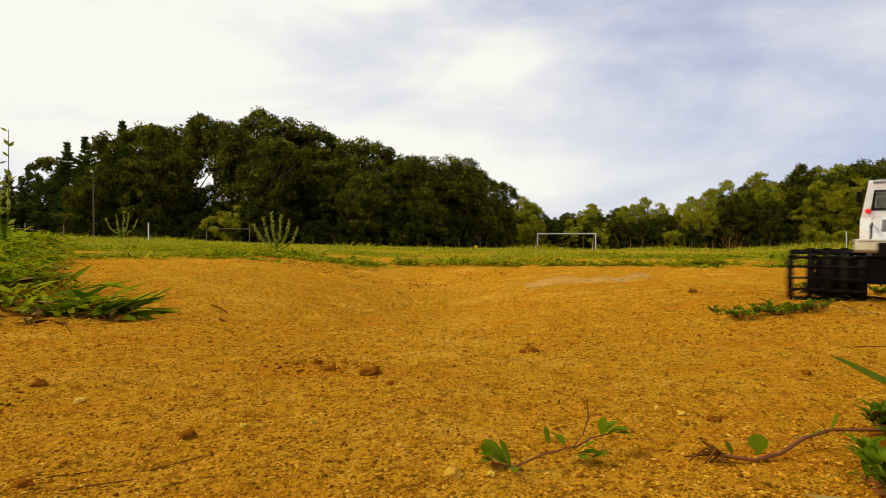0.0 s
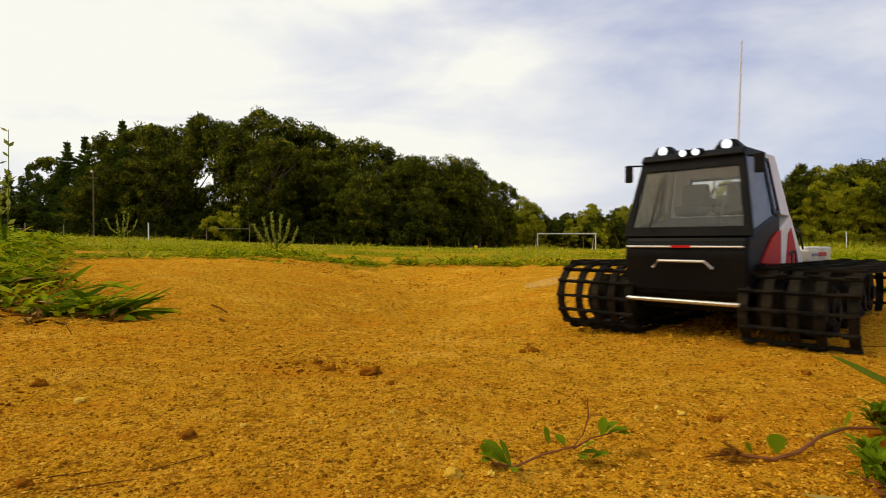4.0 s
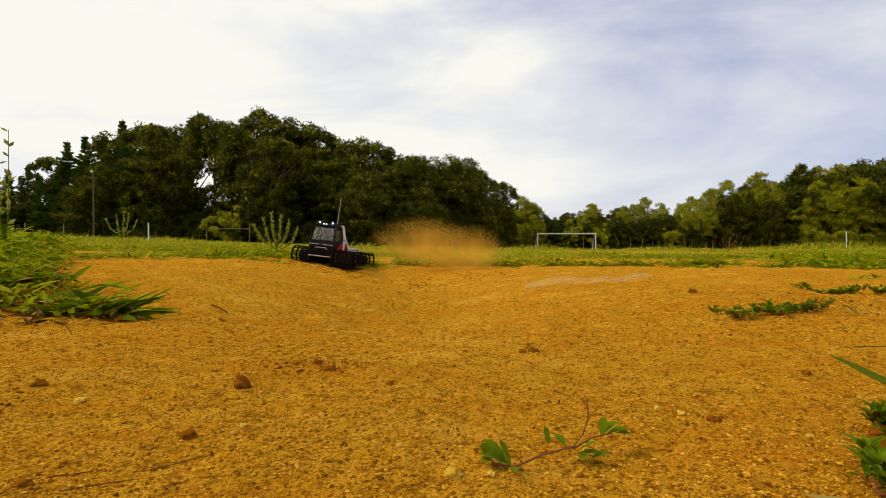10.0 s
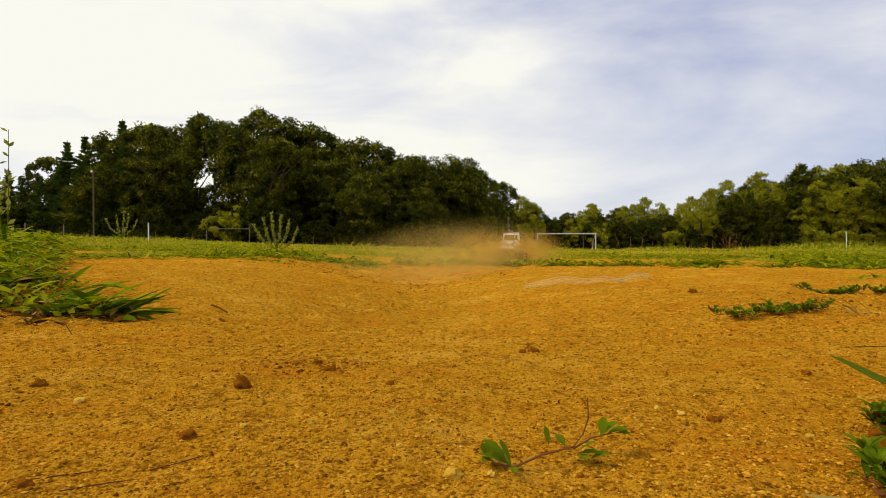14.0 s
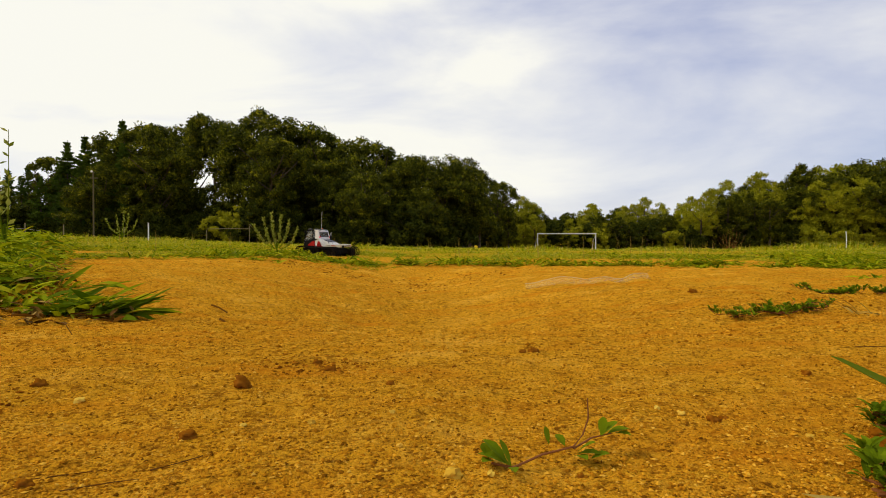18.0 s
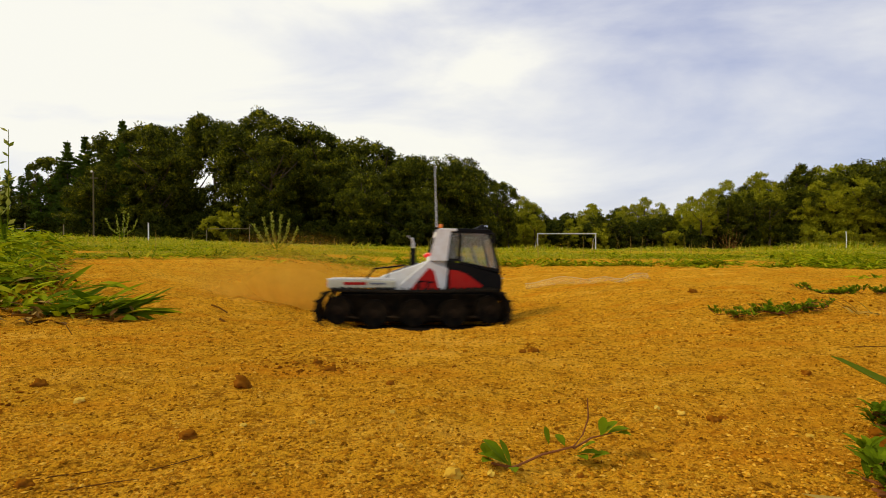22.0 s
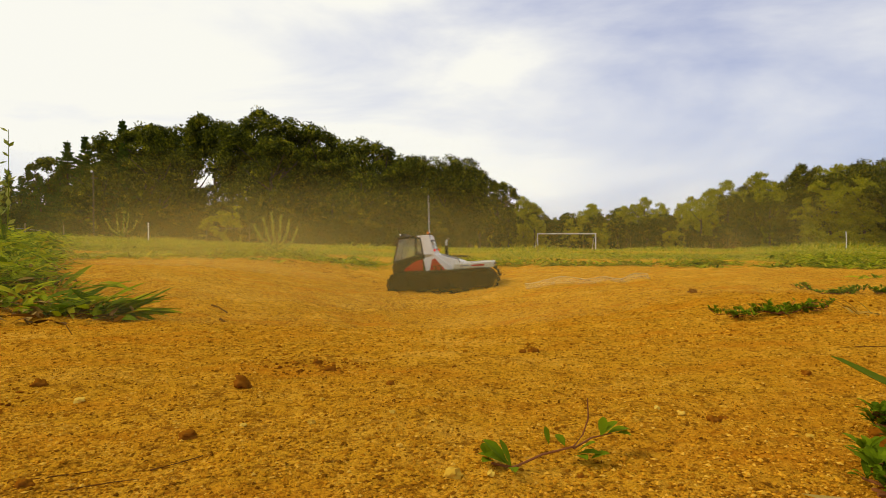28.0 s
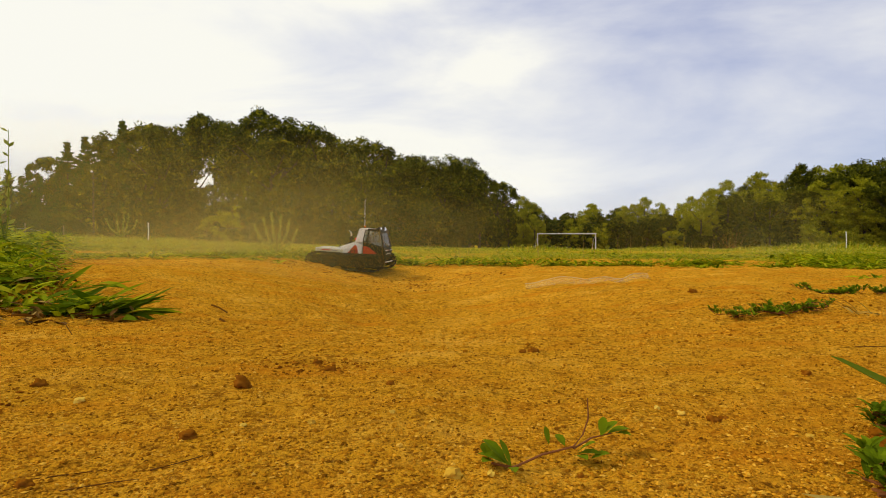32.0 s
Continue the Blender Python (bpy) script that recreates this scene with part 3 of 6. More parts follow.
def lawn_edge(x):
    """How far off the meadow starts, at that x."""
    return 3.15 + 0.25 * math.sin(1.7 * x + 0.6) + 0.15 * math.sin(4.3 * x) - 0.25 * max(0.0, -x - 0.6) + 0.30 * math.exp(-((x - 0.10) / 0.5) ** 2)


def meadow():
    rng = np.random.default_rng(8)
    for name, count, y0, y1, tall, width in (("grass_near", 85000, 2.6, 7.5, 0.045, 0.0046), ("grass_middle", 75000, 7.0, 22.0, 0.09, 0.010), ("grass_far", 45000, 20.0, 62.0, 0.30, 0.032)):
        d = y0 * (y1 / y0) ** rng.random(count * 2)
        b = rng.uniform(-0.95, 0.95, count * 2)
        x, y = b * d, d
        keep, zs, hs = [], [], []
        for i in range(count * 2):
            xi, yi = float(x[i]), float(y[i])
            if yi < lawn_edge(xi):
                continue
            p = smooth_noise(xi, yi, 0.9 if y0 < 5 else 0.25, 2.0)
            if p < (-0.02 if y0 < 5 else -0.12) and rng.random() < 0.93:
                continue
            keep.append(i)
            zs.append(height(xi, yi, False) - 0.004)
            hs.append(0.5 + 1.5 * max(0.0, p + 0.12))
            if len(keep) >= count:
                break
        k = np.array(keep)
        h = tall * np.array(hs) * rng.uniform(0.4, 1.5, len(k))
        if y0 < 5:
            # shorter at the trodden edge, taller behind
            edge = np.array([float(y[i]) - lawn_edge(float(x[i])) for i in k])
            h *= 0.40 + 0.70 * np.clip(edge / 3.2, 0, 1)
        v, f = blades(rng, x[k], y[k], np.array(zs), h, width * rng.uniform(0.6, 1.4, len(k)), 2.2)
        ob = raw(name, v, f, GRASS)
        tagged(ob, "uneven yellow-green meadow grass", "grass", kind="stuff")


meadow()


def seed_heads():
    rng = np.random.default_rng(18)
    n = 220
    d = 4.0 * 5.0 ** rng.random(n)
    x = rng.uniform(-0.95, 0.95, n) * d
    z = np.array([height(float(a), float(b), False) for a, b in zip(x, d)])
    v, f = blades(rng, x, d, z, rng.uniform(0.10, 0.22, n) * (1 + d * 0.02), 0.002 + d * 0.0004, 0.3)
    tagged(raw("tall_stalks", v, f, STRAW), "scattered dry stalks above the meadow", "grass", kind="stuff")


seed_heads()


def broad_clump(x0, y0, count, spread, long, seed, mat=BLADE, width=0.008, spill=(0.0, 0.0)):
    """A tuft of broad grass whose blades fan out from one root."""
    rng = np.random.default_rng(seed)
    verts, faces = [], []
    for _ in range(count):
        bx, by = rng.normal(0, spread), rng.normal(0, spread * 0.7)
        bz = height(x0 + bx, y0 + by) - height(x0, y0)
        a = rng.uniform(0, 6.28)
        d = Vector((math.cos(a) + spill[0], math.sin(a) + spill[1], 0)).normalized()
        L, w = long * rng.uniform(0.5, 1.2), width * rng.uniform(0.7, 1.3)
        rise, droop = rng.uniform(0.25, 1.0), rng.uniform(0.1, 0.9)
        s = Vector((-d.y, d.x, 0)) * w
        k0 = len(verts)
        for i in range(5):
            q = i / 4
            c = Vector((bx, by, bz)) + d * L * (0.35 + 0.4 * (1 - rise)) * q * (1 + q) + Vector((0, 0, L * (rise * 0.75 * q - droop * 0.42 * q * q)))
            c.z = max(c.z, bz + 0.001)
            ww = (0.55 + 0.9 * q - 1.44 * q * q)
            verts += [c - s * max(ww, 0.01), c + Vector((0, 0, w * -0.3 * ww)), c + s * max(ww, 0.01)]
        for i in range(4):
            for j in (0, 1):
                p = k0 + 3 * i + j
                faces.append((p, p + 1, p + 4, p + 3))
    ob = raw("grass_tuft", [tuple(v) for v in verts], faces, mat)
    ob.location = (x0, y0, height(x0, y0))
    return tagged(ob, "tuft of broad green crabgrass spreading over sand", "grass", "grass tufts", "stuff")


def leaf_mat(x0, y0, count, wide, deep, long, seed, mat=BLADE, thick=0.13, label="low patch of broad green crabgrass leaves", tall=0.04):
    """Broad short leaves lying and standing close over the soil."""
    rng = np.random.default_rng(seed)
    verts, faces = [], []
    z0 = height(x0, y0)
    for _ in range(count):
        bx, by = wide * rng.uniform(-1, 1), deep * rng.uniform(-1, 1)
        if (bx / wide) ** 2 + (by / deep) ** 2 > 1:
            continue
        bz = height(x0 + bx, y0 + by) - z0 + tall * rng.random() ** 1.6
        a = rng.uniform(0, 6.28)
        d = Vector((math.cos(a), math.sin(a), 0))
        L = long * rng.uniform(0.5, 1.25)
        w = L * thick * rng.uniform(0.7, 1.3)
        up, droop = rng.uniform(-0.05, 0.75), rng.uniform(0.1, 0.7)
        s = (Vector((-d.y, d.x, 0)) + Vector((0, 0, rng.uniform(-0.6, 0.6)))).normalized() * w
        k0 = len(verts)
        for q, ww in ((0.0, 0.35), (0.3, 1.0), (0.65, 0.75), (1.0, 0.02)):
            c = Vector((bx, by, bz)) + d * L * q + Vector((0, 0, L * (up * q - droop * q * q)))
            verts += [c - s * ww, c + Vector((0, 0, -0.25 * w * ww)), c + s * ww]
        for i in range(3):
            for j in (0, 1):
                p = k0 + 3 * i + j
                faces.append((p, p + 1, p + 4, p + 3))
    ob = raw("grass_patch", [tuple(v) for v in verts], faces, mat)
    ob.location = (x0, y0, z0)
    return tagged(ob, label, "grass", "grass patches", "stuff")


def spilled_tuft(x0, y0, count, spread, long, wide, seed, fan=0.55):
    """Long pointed grass blades that lie over to one side, close above the sand."""
    rng = np.random.default_rng(seed)
    verts, faces = [], []
    z0 = height(x0, y0)
    for _ in range(count):
        bx, by = spread * rng.uniform(-1, 1), 0.3 * spread * rng.normal()
        d = Vector((1, 0, 0))
        d.rotate(Matrix.Rotation(rng.normal() * fan, 3, "Z"))
        L, w = long * rng.uniform(0.55, 1.15), wide * rng.uniform(0.7, 1.2)
        up, droop, lift = rng.uniform(0.05, 0.62), rng.uniform(0.05, 0.35), 0.016 * rng.random()
        side = (Vector((-d.y, d.x, 0)) + Vector((0, 0, rng.uniform(0.1, 0.8)))).normalized() * w
        k0 = len(verts)
        for q, ww in ((0.0, 0.45), (0.2, 0.85), (0.45, 1.0), (0.7, 0.72), (0.88, 0.35), (1.0, 0.02)):
            c = Vector((bx, by, lift)) + d * L * q + Vector((0, 0, L * (up * q - droop * q * q)))
            c.z = max(c.z, height(x0 + c.x, y0 + c.y) - z0 + 0.003)
            verts += [c - side * ww, c + Vector((0, 0, -0.3 * w * ww)), c + side * ww]
        for i in range(5):
            for j in (0, 1):
                p = k0 + 3 * i + j
                faces.append((p, p + 1, p + 4, p + 3))
    ob = raw("grass_tuft", [tuple(v) for v in verts], faces, BLADE)
    ob.location = (x0, y0, z0)
    return tagged(ob, "tuft of broad green crabgrass spreading over sand", "grass", "grass tufts", "stuff")


def left_bank():
    rng = np.random.default_rng(40)
    # the tuft nearest the sand: long pointed blades spilling to one side
    spilled_tuft(-0.575, 0.95, 22, 0.035, 0.105, 0.0066, 1, 0.42)
    spilled_tuft(-0.645, 0.955, 20, 0.06, 0.085, 0.0058, 14, 0.8)
    spilled_tuft(-0.72, 1.05, 16, 0.08, 0.085, 0.0055, 15, 0.9)
    spilled_tuft(-0.86, 1.22, 26, 0.12, 0.10, 0.0060, 16, 0.9)
    broad_clump(-0.74, 1.00, 20, 0.05, 0.075, 3, spill=(0.2, -0.1), width=0.010)
    leaf_mat(-0.60, 0.955, 60, 0.06, 0.035, 0.045, 4, tall=0.025, thick=0.16)
    leaf_mat(-0.68, 0.965, 60, 0.07, 0.035, 0.045, 13, tall=0.030, thick=0.14)
    leaf_mat(-0.83, 1.02, 90, 0.10, 0.06, 0.050, 5, tall=0.045, thick=0.13)
    leaf_mat(-0.96, 1.12, 190, 0.12, 0.08, 0.046, 9, tall=0.06, thick=0.12)
    leaf_mat(-1.03, 1.22, 190, 0.13, 0.08, 0.046, 10, tall=0.06, thick=0.12)
    litter = "dead brown leaves and stems at a tuft's foot"
    leaf_mat(-0.66, 0.90, 70, 0.16, 0.06, 0.035, 6, LITTER, 0.16, litter, 0.012)
    leaf_mat(-0.80, 0.98, 60, 0.12, 0.08, 0.035, 7, LITTER, 0.16, litter, 0.015)
    leaf_mat(-0.58, 0.94, 30, 0.06, 0.03, 0.04, 8, LITTER, 0.12, litter, 0.02)
    # the bank behind it
    for i in range(60):
        d = rng.uniform(1.10, 3.0)
        b = -0.70 - 0.13 / d - 0.16 * rng.random() + 0.03 * max(0.0, d - 2.0)
        high = 0.045 + 0.095 * min(1.0, max(0.0, d - 1.2)) * rng.uniform(0.5, 1.0)
        leaf_mat(b * d, d, 170, 0.15, 0.12, 0.036 + 0.008 * d, 50 + i, thick=0.12, tall=high)
        if rng.random() < 0.5:
            broad_clump(b * d, d, 16, 0.08, rng.uniform(0.06, 0.09) + 0.5 * high, 350 + i, width=0.005)
        if d < 1.7:
            leaf_mat(b * d, d, 60, 0.15, 0.10, 0.045, 190 + i, LITTER, 0.12, litter, 0.03)
    # leafy patches all over the near meadow, bare sand between
    for i in range(150):
        d = 3.0 * 2.6 ** rng.random()
        x = rng.uniform(-0.95, 0.95) * d
        if d < lawn_edge(x) + 0.05 or smooth_noise(x, d, 0.9, 2.0) < -0.15:
            continue
        side = 1.25 if x > 1.5 or x < -1.5 else 0.9
        leaf_mat(x, d, 170, 0.26, 0.16, 0.040 * side, 700 + i, thick=0.09, tall=0.03 * side)
        if i % 3 == 0:
            broad_clump(x, d, 46, 0.16, rng.uniform(0.05, 0.085) * side, 900 + i, width=0.0040)
    for i in range(44):         # tufts along the rim of the sand
        x = rng.uniform(-2.6, 3.4)
        y = lawn_edge(x) + rng.uniform(-0.32, 0.25)
        leaf_mat(x, y, 90, 0.20, 0.07, 0.055, 100 + i, thick=0.10, tall=0.012)
        if i % 2:
            broad_clump(x, y, 30, 0.11, rng.uniform(0.05, 0.08), 160 + i, width=0.005)
    for i, (x, y) in enumerate(((-1.20, 2.35), (-1.33, 2.38), (-1.05, 2.55), (-0.93, 2.6), (-1.45, 2.5), (1.62, 2.02))):
        leaf_mat(x, y, 34, 0.09, 0.04, 0.05, 240 + i, thick=0.09, tall=0.008)

    # denser leafy clumps where the meadow meets the sand
    for i, (x, y, w) in enumerate(((0.06, 3.35, 0.16), (0.26, 3.28, 0.18), (0.42, 3.22, 0.14), (0.62, 3.10, 0.10), (0.86, 3.08, 0.16), (1.08, 3.12, 0.12), (1.36, 3.08, 0.14), (1.52, 3.12, 0.10), (-0.86, 3.40, 0.13), (-1.05, 3.42, 0.15),
                                   (-0.50, 3.34, 0.12), (-0.22, 3.40, 0.10), (1.95, 3.02, 0.18), (2.20, 3.08, 0.20), (2.45, 3.00, 0.20), (2.70, 3.10, 0.20))):
        lush = 0.055 if x > 1.8 else 0.03
        leaf_mat(x, y, 150, w, 0.07, 0.06, 560 + i, thick=0.10, tall=lush)
        broad_clump(x, y + 0.03, 34, w * 0.45, 0.07 + lush * 0.6, 580 + i, width=0.005)


left_bank()


# ---- the tracked model vehicle: x right, y forward, z up, origin on the ground under its middle ----
ROOF, SHOULDER, SILL = 0.219, 0.145, 0.070


def vehicle():
    car = new("model_snow_groomer")
    tagged(car, "white, black and red radio-controlled tracked snow groomer model", "toy vehicle")
    # hull between the tracks
    bm = bmesh.new()
    prism(bm, [(-0.165, 0.030), (0.170, 0.030), (0.196, 0.050), (0.196, 0.074), (-0.165, 0.074)], -0.060, 0.060, 0.003)
    part("hull", bm, BLACK, car)
    # lower cab and nose, black
    bm = bmesh.new()
    prism(bm, [(0.078, 0.052), (0.198, 0.052), (0.205, 0.098), (0.200, 0.116), (0.140, 0.133), (0.078, SHOULDER)], -0.0695, 0.0695, 0.004)
    nose = part("nose", bm, BLACK, car)
    # red door panels
    for sx, side in ((-1, "left"), (1, "right")):
        bm = bmesh.new()
        q = [(0.082, 0.082), (0.144, 0.079), (0.158, 0.088), (0.140, 0.101), (0.120, 0.115), (0.100, 0.123), (0.082, 0.125)]
        prism(bm, q, sx * 0.0697, sx * 0.0715)
        door = part("door_panel", bm, RED, car, "red lower door panel")
    # white rear shell: C pillars, rear frame
    z0, z1 = SHOULDER, ROOF - 0.006
    wb, wt = 0.0695, 0.0575

    def wd(z):
        return wb + (wt - wb) * (z - SHOULDER) / (ROOF - SHOULDER)

    def rear_y(z):
        return 0.036 + 0.020 * (z - SHOULDER) / (ROOF - SHOULDER)

    def front_y(z):
        return 0.200 - 0.024 * (z - 0.117) / (ROOF - 0.117)
    for sx in (-1, 1):
        bm = bmesh.new()
        c = [(sx * wd(z0), rear_y(z0), z0), (sx * wd(z0), 0.076, z0), (sx * wd(z1), 0.086, z1), (sx * wd(z1), rear_y(z1), z1)]
        slab(bm, c if sx > 0 else c[::-1], 0.005)
        part("cab_pillar", bm, WHITE, car, "white rear cab pillar")
    bm = bmesh.new()
    corners = [(wd(z0), rear_y(z0) - 0.001, z0), (-wd(z0), rear_y(z0) - 0.001, z0), (-wd(z1), rear_y(z1) - 0.001, z1), (wd(z1), rear_y(z1) - 0.001, z1)]
    hole = framed(bm, [corners[1], corners[0], corners[3], corners[2]], (0.016, 0.013, 0.014, 0.013), 0.004)
    part("rear_frame", bm, WHITE, car)
    bm = bmesh.new()
    inner = framed(bm, [Vector(h) + Vector((0, -0.002, 0)) for h in hole], (0.004, 0.004, 0.004, 0.004), 0.004)
    seal = part("rear_window", bm, BLACK, car)
    bm = bmesh.new()
    slab(bm, [Vector(h) + Vector((0, -0.0005, 0)) for h in inner], 0.0015)
    part("pane", bm, GLASS, seal, "smoked rear window pane")
    # roof: white behind, black in front
    bm = bmesh.new()
    prism(bm, [(0.054, ROOF - 0.008), (0.100, ROOF - 0.008), (0.100, ROOF), (0.060, ROOF + 0.001), (0.054, ROOF - 0.003)], -0.0585, 0.0585, 0.002)
    part("roof", bm, WHITE, car)
    for sx in (-1, 1):
        bm = bmesh.new()
        box(bm, (sx * 0.038, 0.0535, ROOF - 0.004), (0.026, 0.004, 0.0045), 0.001)
        part("roof_vent", bm, GREY, car)
    bm = bmesh.new()
    prism(bm, [(0.1005, ROOF - 0.008), (0.178, ROOF - 0.012), (0.184, ROOF - 0.009), (0.176, ROOF - 0.001), (0.1005, ROOF + 0.001)], -0.0590, 0.0590, 0.002)
    part("front_roof", bm, BLACK, car)
    # windscreen
    zb, zt = 0.118, ROOF - 0.010
    bm = bmesh.new()
    hole = framed(bm, [(wd(zb) - 0.001, front_y(zb), zb), (-wd(zb) + 0.001, front_y(zb), zb), (-wd(zt) + 0.001, front_y(zt), zt), (wd(zt) - 0.001, front_y(zt), zt)], (0.011, 0.008, 0.012, 0.008), 0.006)
    ws = part("windscreen", bm, BLACK, car)
    bm = bmesh.new()
    slab(bm, [h + Vector((0, -0.002, 0)) for h in hole], 0.0015)
    part("pane", bm, GLASS, ws, "clear windscreen reflecting the sky")
    bm = bmesh.new()
    tube(bm, [(0.040, front_y(0.124) + 0.003, 0.124), (0.034, front_y(0.160) + 0.003, 0.160), (0.030, front_y(0.185) + 0.003, 0.185)], 0.0011, 6)
    part("wiper", bm, BLACK, ws)
    # side windows
    for sx in (-1, 1):
        def sp(y, z, sx=sx):
            return Vector((sx * wd(z), y, z))
        quads = [[sp(0.0765, z0), sp(0.103, z0), sp(0.108, z1), sp(0.0865, z1)], [sp(0.1035, z0 - 0.005), sp(front_y(0.120) - 0.001, 0.119), sp(front_y(z1) - 0.001, z1), sp(0.1085, z1)]]
        for i, q in enumerate(quads):
            bm = bmesh.new()
            q2 = q if sx > 0 else [q[1], q[0], q[3], q[2]]
            hole = framed(bm, q2, (0.005, 0.005, 0.004, 0.004), 0.004)
            w = part("side_window", bm, BLACK, car)
            bm = bmesh.new()
            slab(bm, [h + Vector((-sx * 0.001, 0, 0)) for h in hole], 0.0015)
            part("pane", bm, GLASS, w)
    # seats and wheel inside
    for sx in (-1, 1):
        bm = bmesh.new()
        box(bm, (sx * 0.028, 0.100, 0.151), (0.034, 0.036, 0.012), 0.004)
        box(bm, (sx * 0.028, 0.088, 0.168), (0.034, 0.010, 0.040), 0.004, (8, 0, 0))
        part("seat", bm, SEAT, car)
    bm = bmesh.new()
    ring = [(-0.028 + 0.017 * math.cos(a), 0.150 - 0.006 * math.sin(a), 0.162 + 0.018 * math.sin(a)) for a in np.linspace(0, 2 * math.pi, 17)]
    tube(bm, ring, 0.0016, 6)
    tube(bm, [(-0.028, 0.150, 0.162), (-0.028, 0.168, 0.128)], 0.002, 6)
    part("steering_wheel", bm, SEAT, car)
    # engine cover sloping back from the cab
    bm = bmesh.new()
    prism(bm, [(0.076, SILL), (0.076, SHOULDER + 0.001), (0.034, SHOULDER), (-0.072, 0.110), (-0.085, 0.100), (-0.085, SILL)], -0.052, 0.052, 0.003)
    hood = part("engine_cover", bm, WHITE, car, "white sloping engine cover")

    def hood_z(y):
        return SHOULDER + (y - 0.034) * (SHOULDER - 0.110) / 0.106
    for sx in (-1, 1):
        bm = bmesh.new()
        c = [(sx * 0.022 - 0.017, -0.050, hood_z(-0.050) + 0.003), (sx * 0.022 + 0.017, -0.050, hood_z(-0.050) + 0.003), (sx * 0.022 + 0.015, 0.012, hood_z(0.012) + 0.003), (sx * 0.022 - 0.015, 0.012, hood_z(0.012) + 0.003)]
        slab(bm, c, 0.004)
        gr = part("grille", bm, GREY, hood, "grey mesh vent")
        for k in range(6):
            y = -0.046 + k * 0.011
            bm = bmesh.new()
            box(bm, (sx * 0.022, y, hood_z(y) + 0.0037), (0.030, 0.0012, 0.0012))
            part("grille_bar", bm, GREY, hood)
    # white fenders with a red inset
    for sx in (-1, 1):
        bm = bmesh.new()
        prism(bm, [(0.034, SHOULDER + 0.001), (0.052, 0.136), (0.078, 0.128), (0.072, SILL + 0.003), (-0.045, SILL + 0.003), (-0.030, 0.092)], sx * 0.052, sx * 0.0705, 0.002)
        fd = part("fender", bm, WHITE, car)
        bm = bmesh.new()
        prism(bm, [(0.034, 0.129), (0.046, 0.122), (0.058, SILL + 0.009), (-0.006, SILL + 0.009), (0.004, 0.094)], sx * 0.0707, sx * 0.0716)
        part("decal", bm, RED, fd, "red triangular decal")
        bm = bmesh.new()
        for y, z, sy, sz in ((0.012, 0.090, 0.005, 0.020), (0.020, 0.098, 0.012, 0.004), (0.032, 0.090, 0.005, 0.020), (0.040, 0.096, 0.010, 0.004)):
            box(bm, (sx * 0.0716, y, z), (0.0012, sy, sz))
        part("decal_mark", bm, BLACK, fd)
    # flat deck with a lip and a notch for the hitch
    bm = bmesh.new()
    prism(bm, [(-0.040, 0.084), (-0.040, 0.099), (-0.190, 0.101), (-0.192, 0.086), (-0.186, 0.082)], -0.0745, 0.0745, 0.0015)
    deck = part("deck", bm, CREAM, car, "dusty white flat cargo deck")
    bm = bmesh.new()
    for sx in (-1, 1):
        box(bm, (sx * 0.0725, -0.115, 0.1022), (0.004, 0.148, 0.0035), 0.001)
    box(bm, (0, -0.1895, 0.1022), (0.141, 0.004, 0.0035), 0.001)
    part("deck_lip", bm, WHITE, deck)
    bm = bmesh.new()
    box(bm, (-0.032, -0.1915, 0.089), (0.026, 0.004, 0.018), 0.001)
    part("hitch_notch", bm, BLACK, deck)
    bm = bmesh.new()
    for k, w in enumerate((0.006, 0.005, 0.003, 0.006, 0.006, 0.006, 0.006, 0.006)):
        box(bm, (-0.010 + 0.0082 * k, -0.1925, 0.0925), (w, 0.0016, 0.0075), 0.0004)
    part("lettering_bar", bm, BLACK, deck)
    bm = bmesh.new()
    box(bm, (0.0615, -0.1925, 0.0925), (0.011, 0.0016, 0.008), 0.0004)
    part("red_mark", bm, RED, deck)
    for sx in (-1, 1):
        bm = bmesh.new()
        box(bm, (sx * 0.0750, -0.130, 0.0930), (0.0012, 0.050, 0.006), 0.0004)
        part("side_mark", bm, RED, deck)
        bm = bmesh.new()
        box(bm, (sx * 0.0750, -0.080, 0.0930), (0.0012, 0.034, 0.004), 0.0004)
        part("side_stripe", bm, GREY, deck)
    # hand rails
    for sx in (-1, 1):
        bm = bmesh.new()
        tube(bm, [(sx * 0.050, -0.012, 0.125), (sx * 0.052, -0.020, 0.134), (sx * 0.054, -0.090, 0.126), (sx * 0.054, -0.110, 0.101)], 0.0017, 6)
        tube(bm, [(sx * 0.053, -0.060, 0.106), (sx * 0.053, -0.052, 0.130)], 0.0015, 6)
        part("hand_rail", bm, BLACK, car)
    # exhaust stack
    bm = bmesh.new()
    tube(bm, [(0.036, 0.000, 0.112), (0.036, 0.000, 0.132)], 0.0045, 12)
    tube(bm, [(0.036, 0.000, 0.132), (0.036, 0.000, 0.134), (0.036, 0.000, 0.172), (0.036, 0.000, 0.174)], 0.0068, 12)
    ex = part("exhaust_stack", bm, BLACK, car)
    bm = bmesh.new()
    tube(bm, [(0.036, 0.000, 0.174), (0.036, 0.000, 0.187), (0.037, -0.004, 0.196), (0.038, -0.012, 0.202)], 0.0036, 10)
    part("tail_pipe", bm, SILVER, ex, "bright curved pipe end")
    # lamps
    for sx in (-1, 1):
        bm = bmesh.new()
        bmesh.ops.create_uvsphere(bm, u_segments=12, v_segments=8, radius=0.0050, matrix=Matrix.Translation((sx * 0.0585, 0.034, 0.159)))
        part("tail_lamp", bm, TAIL_RED, car, "round red tail lamp")
        bm = bmesh.new()
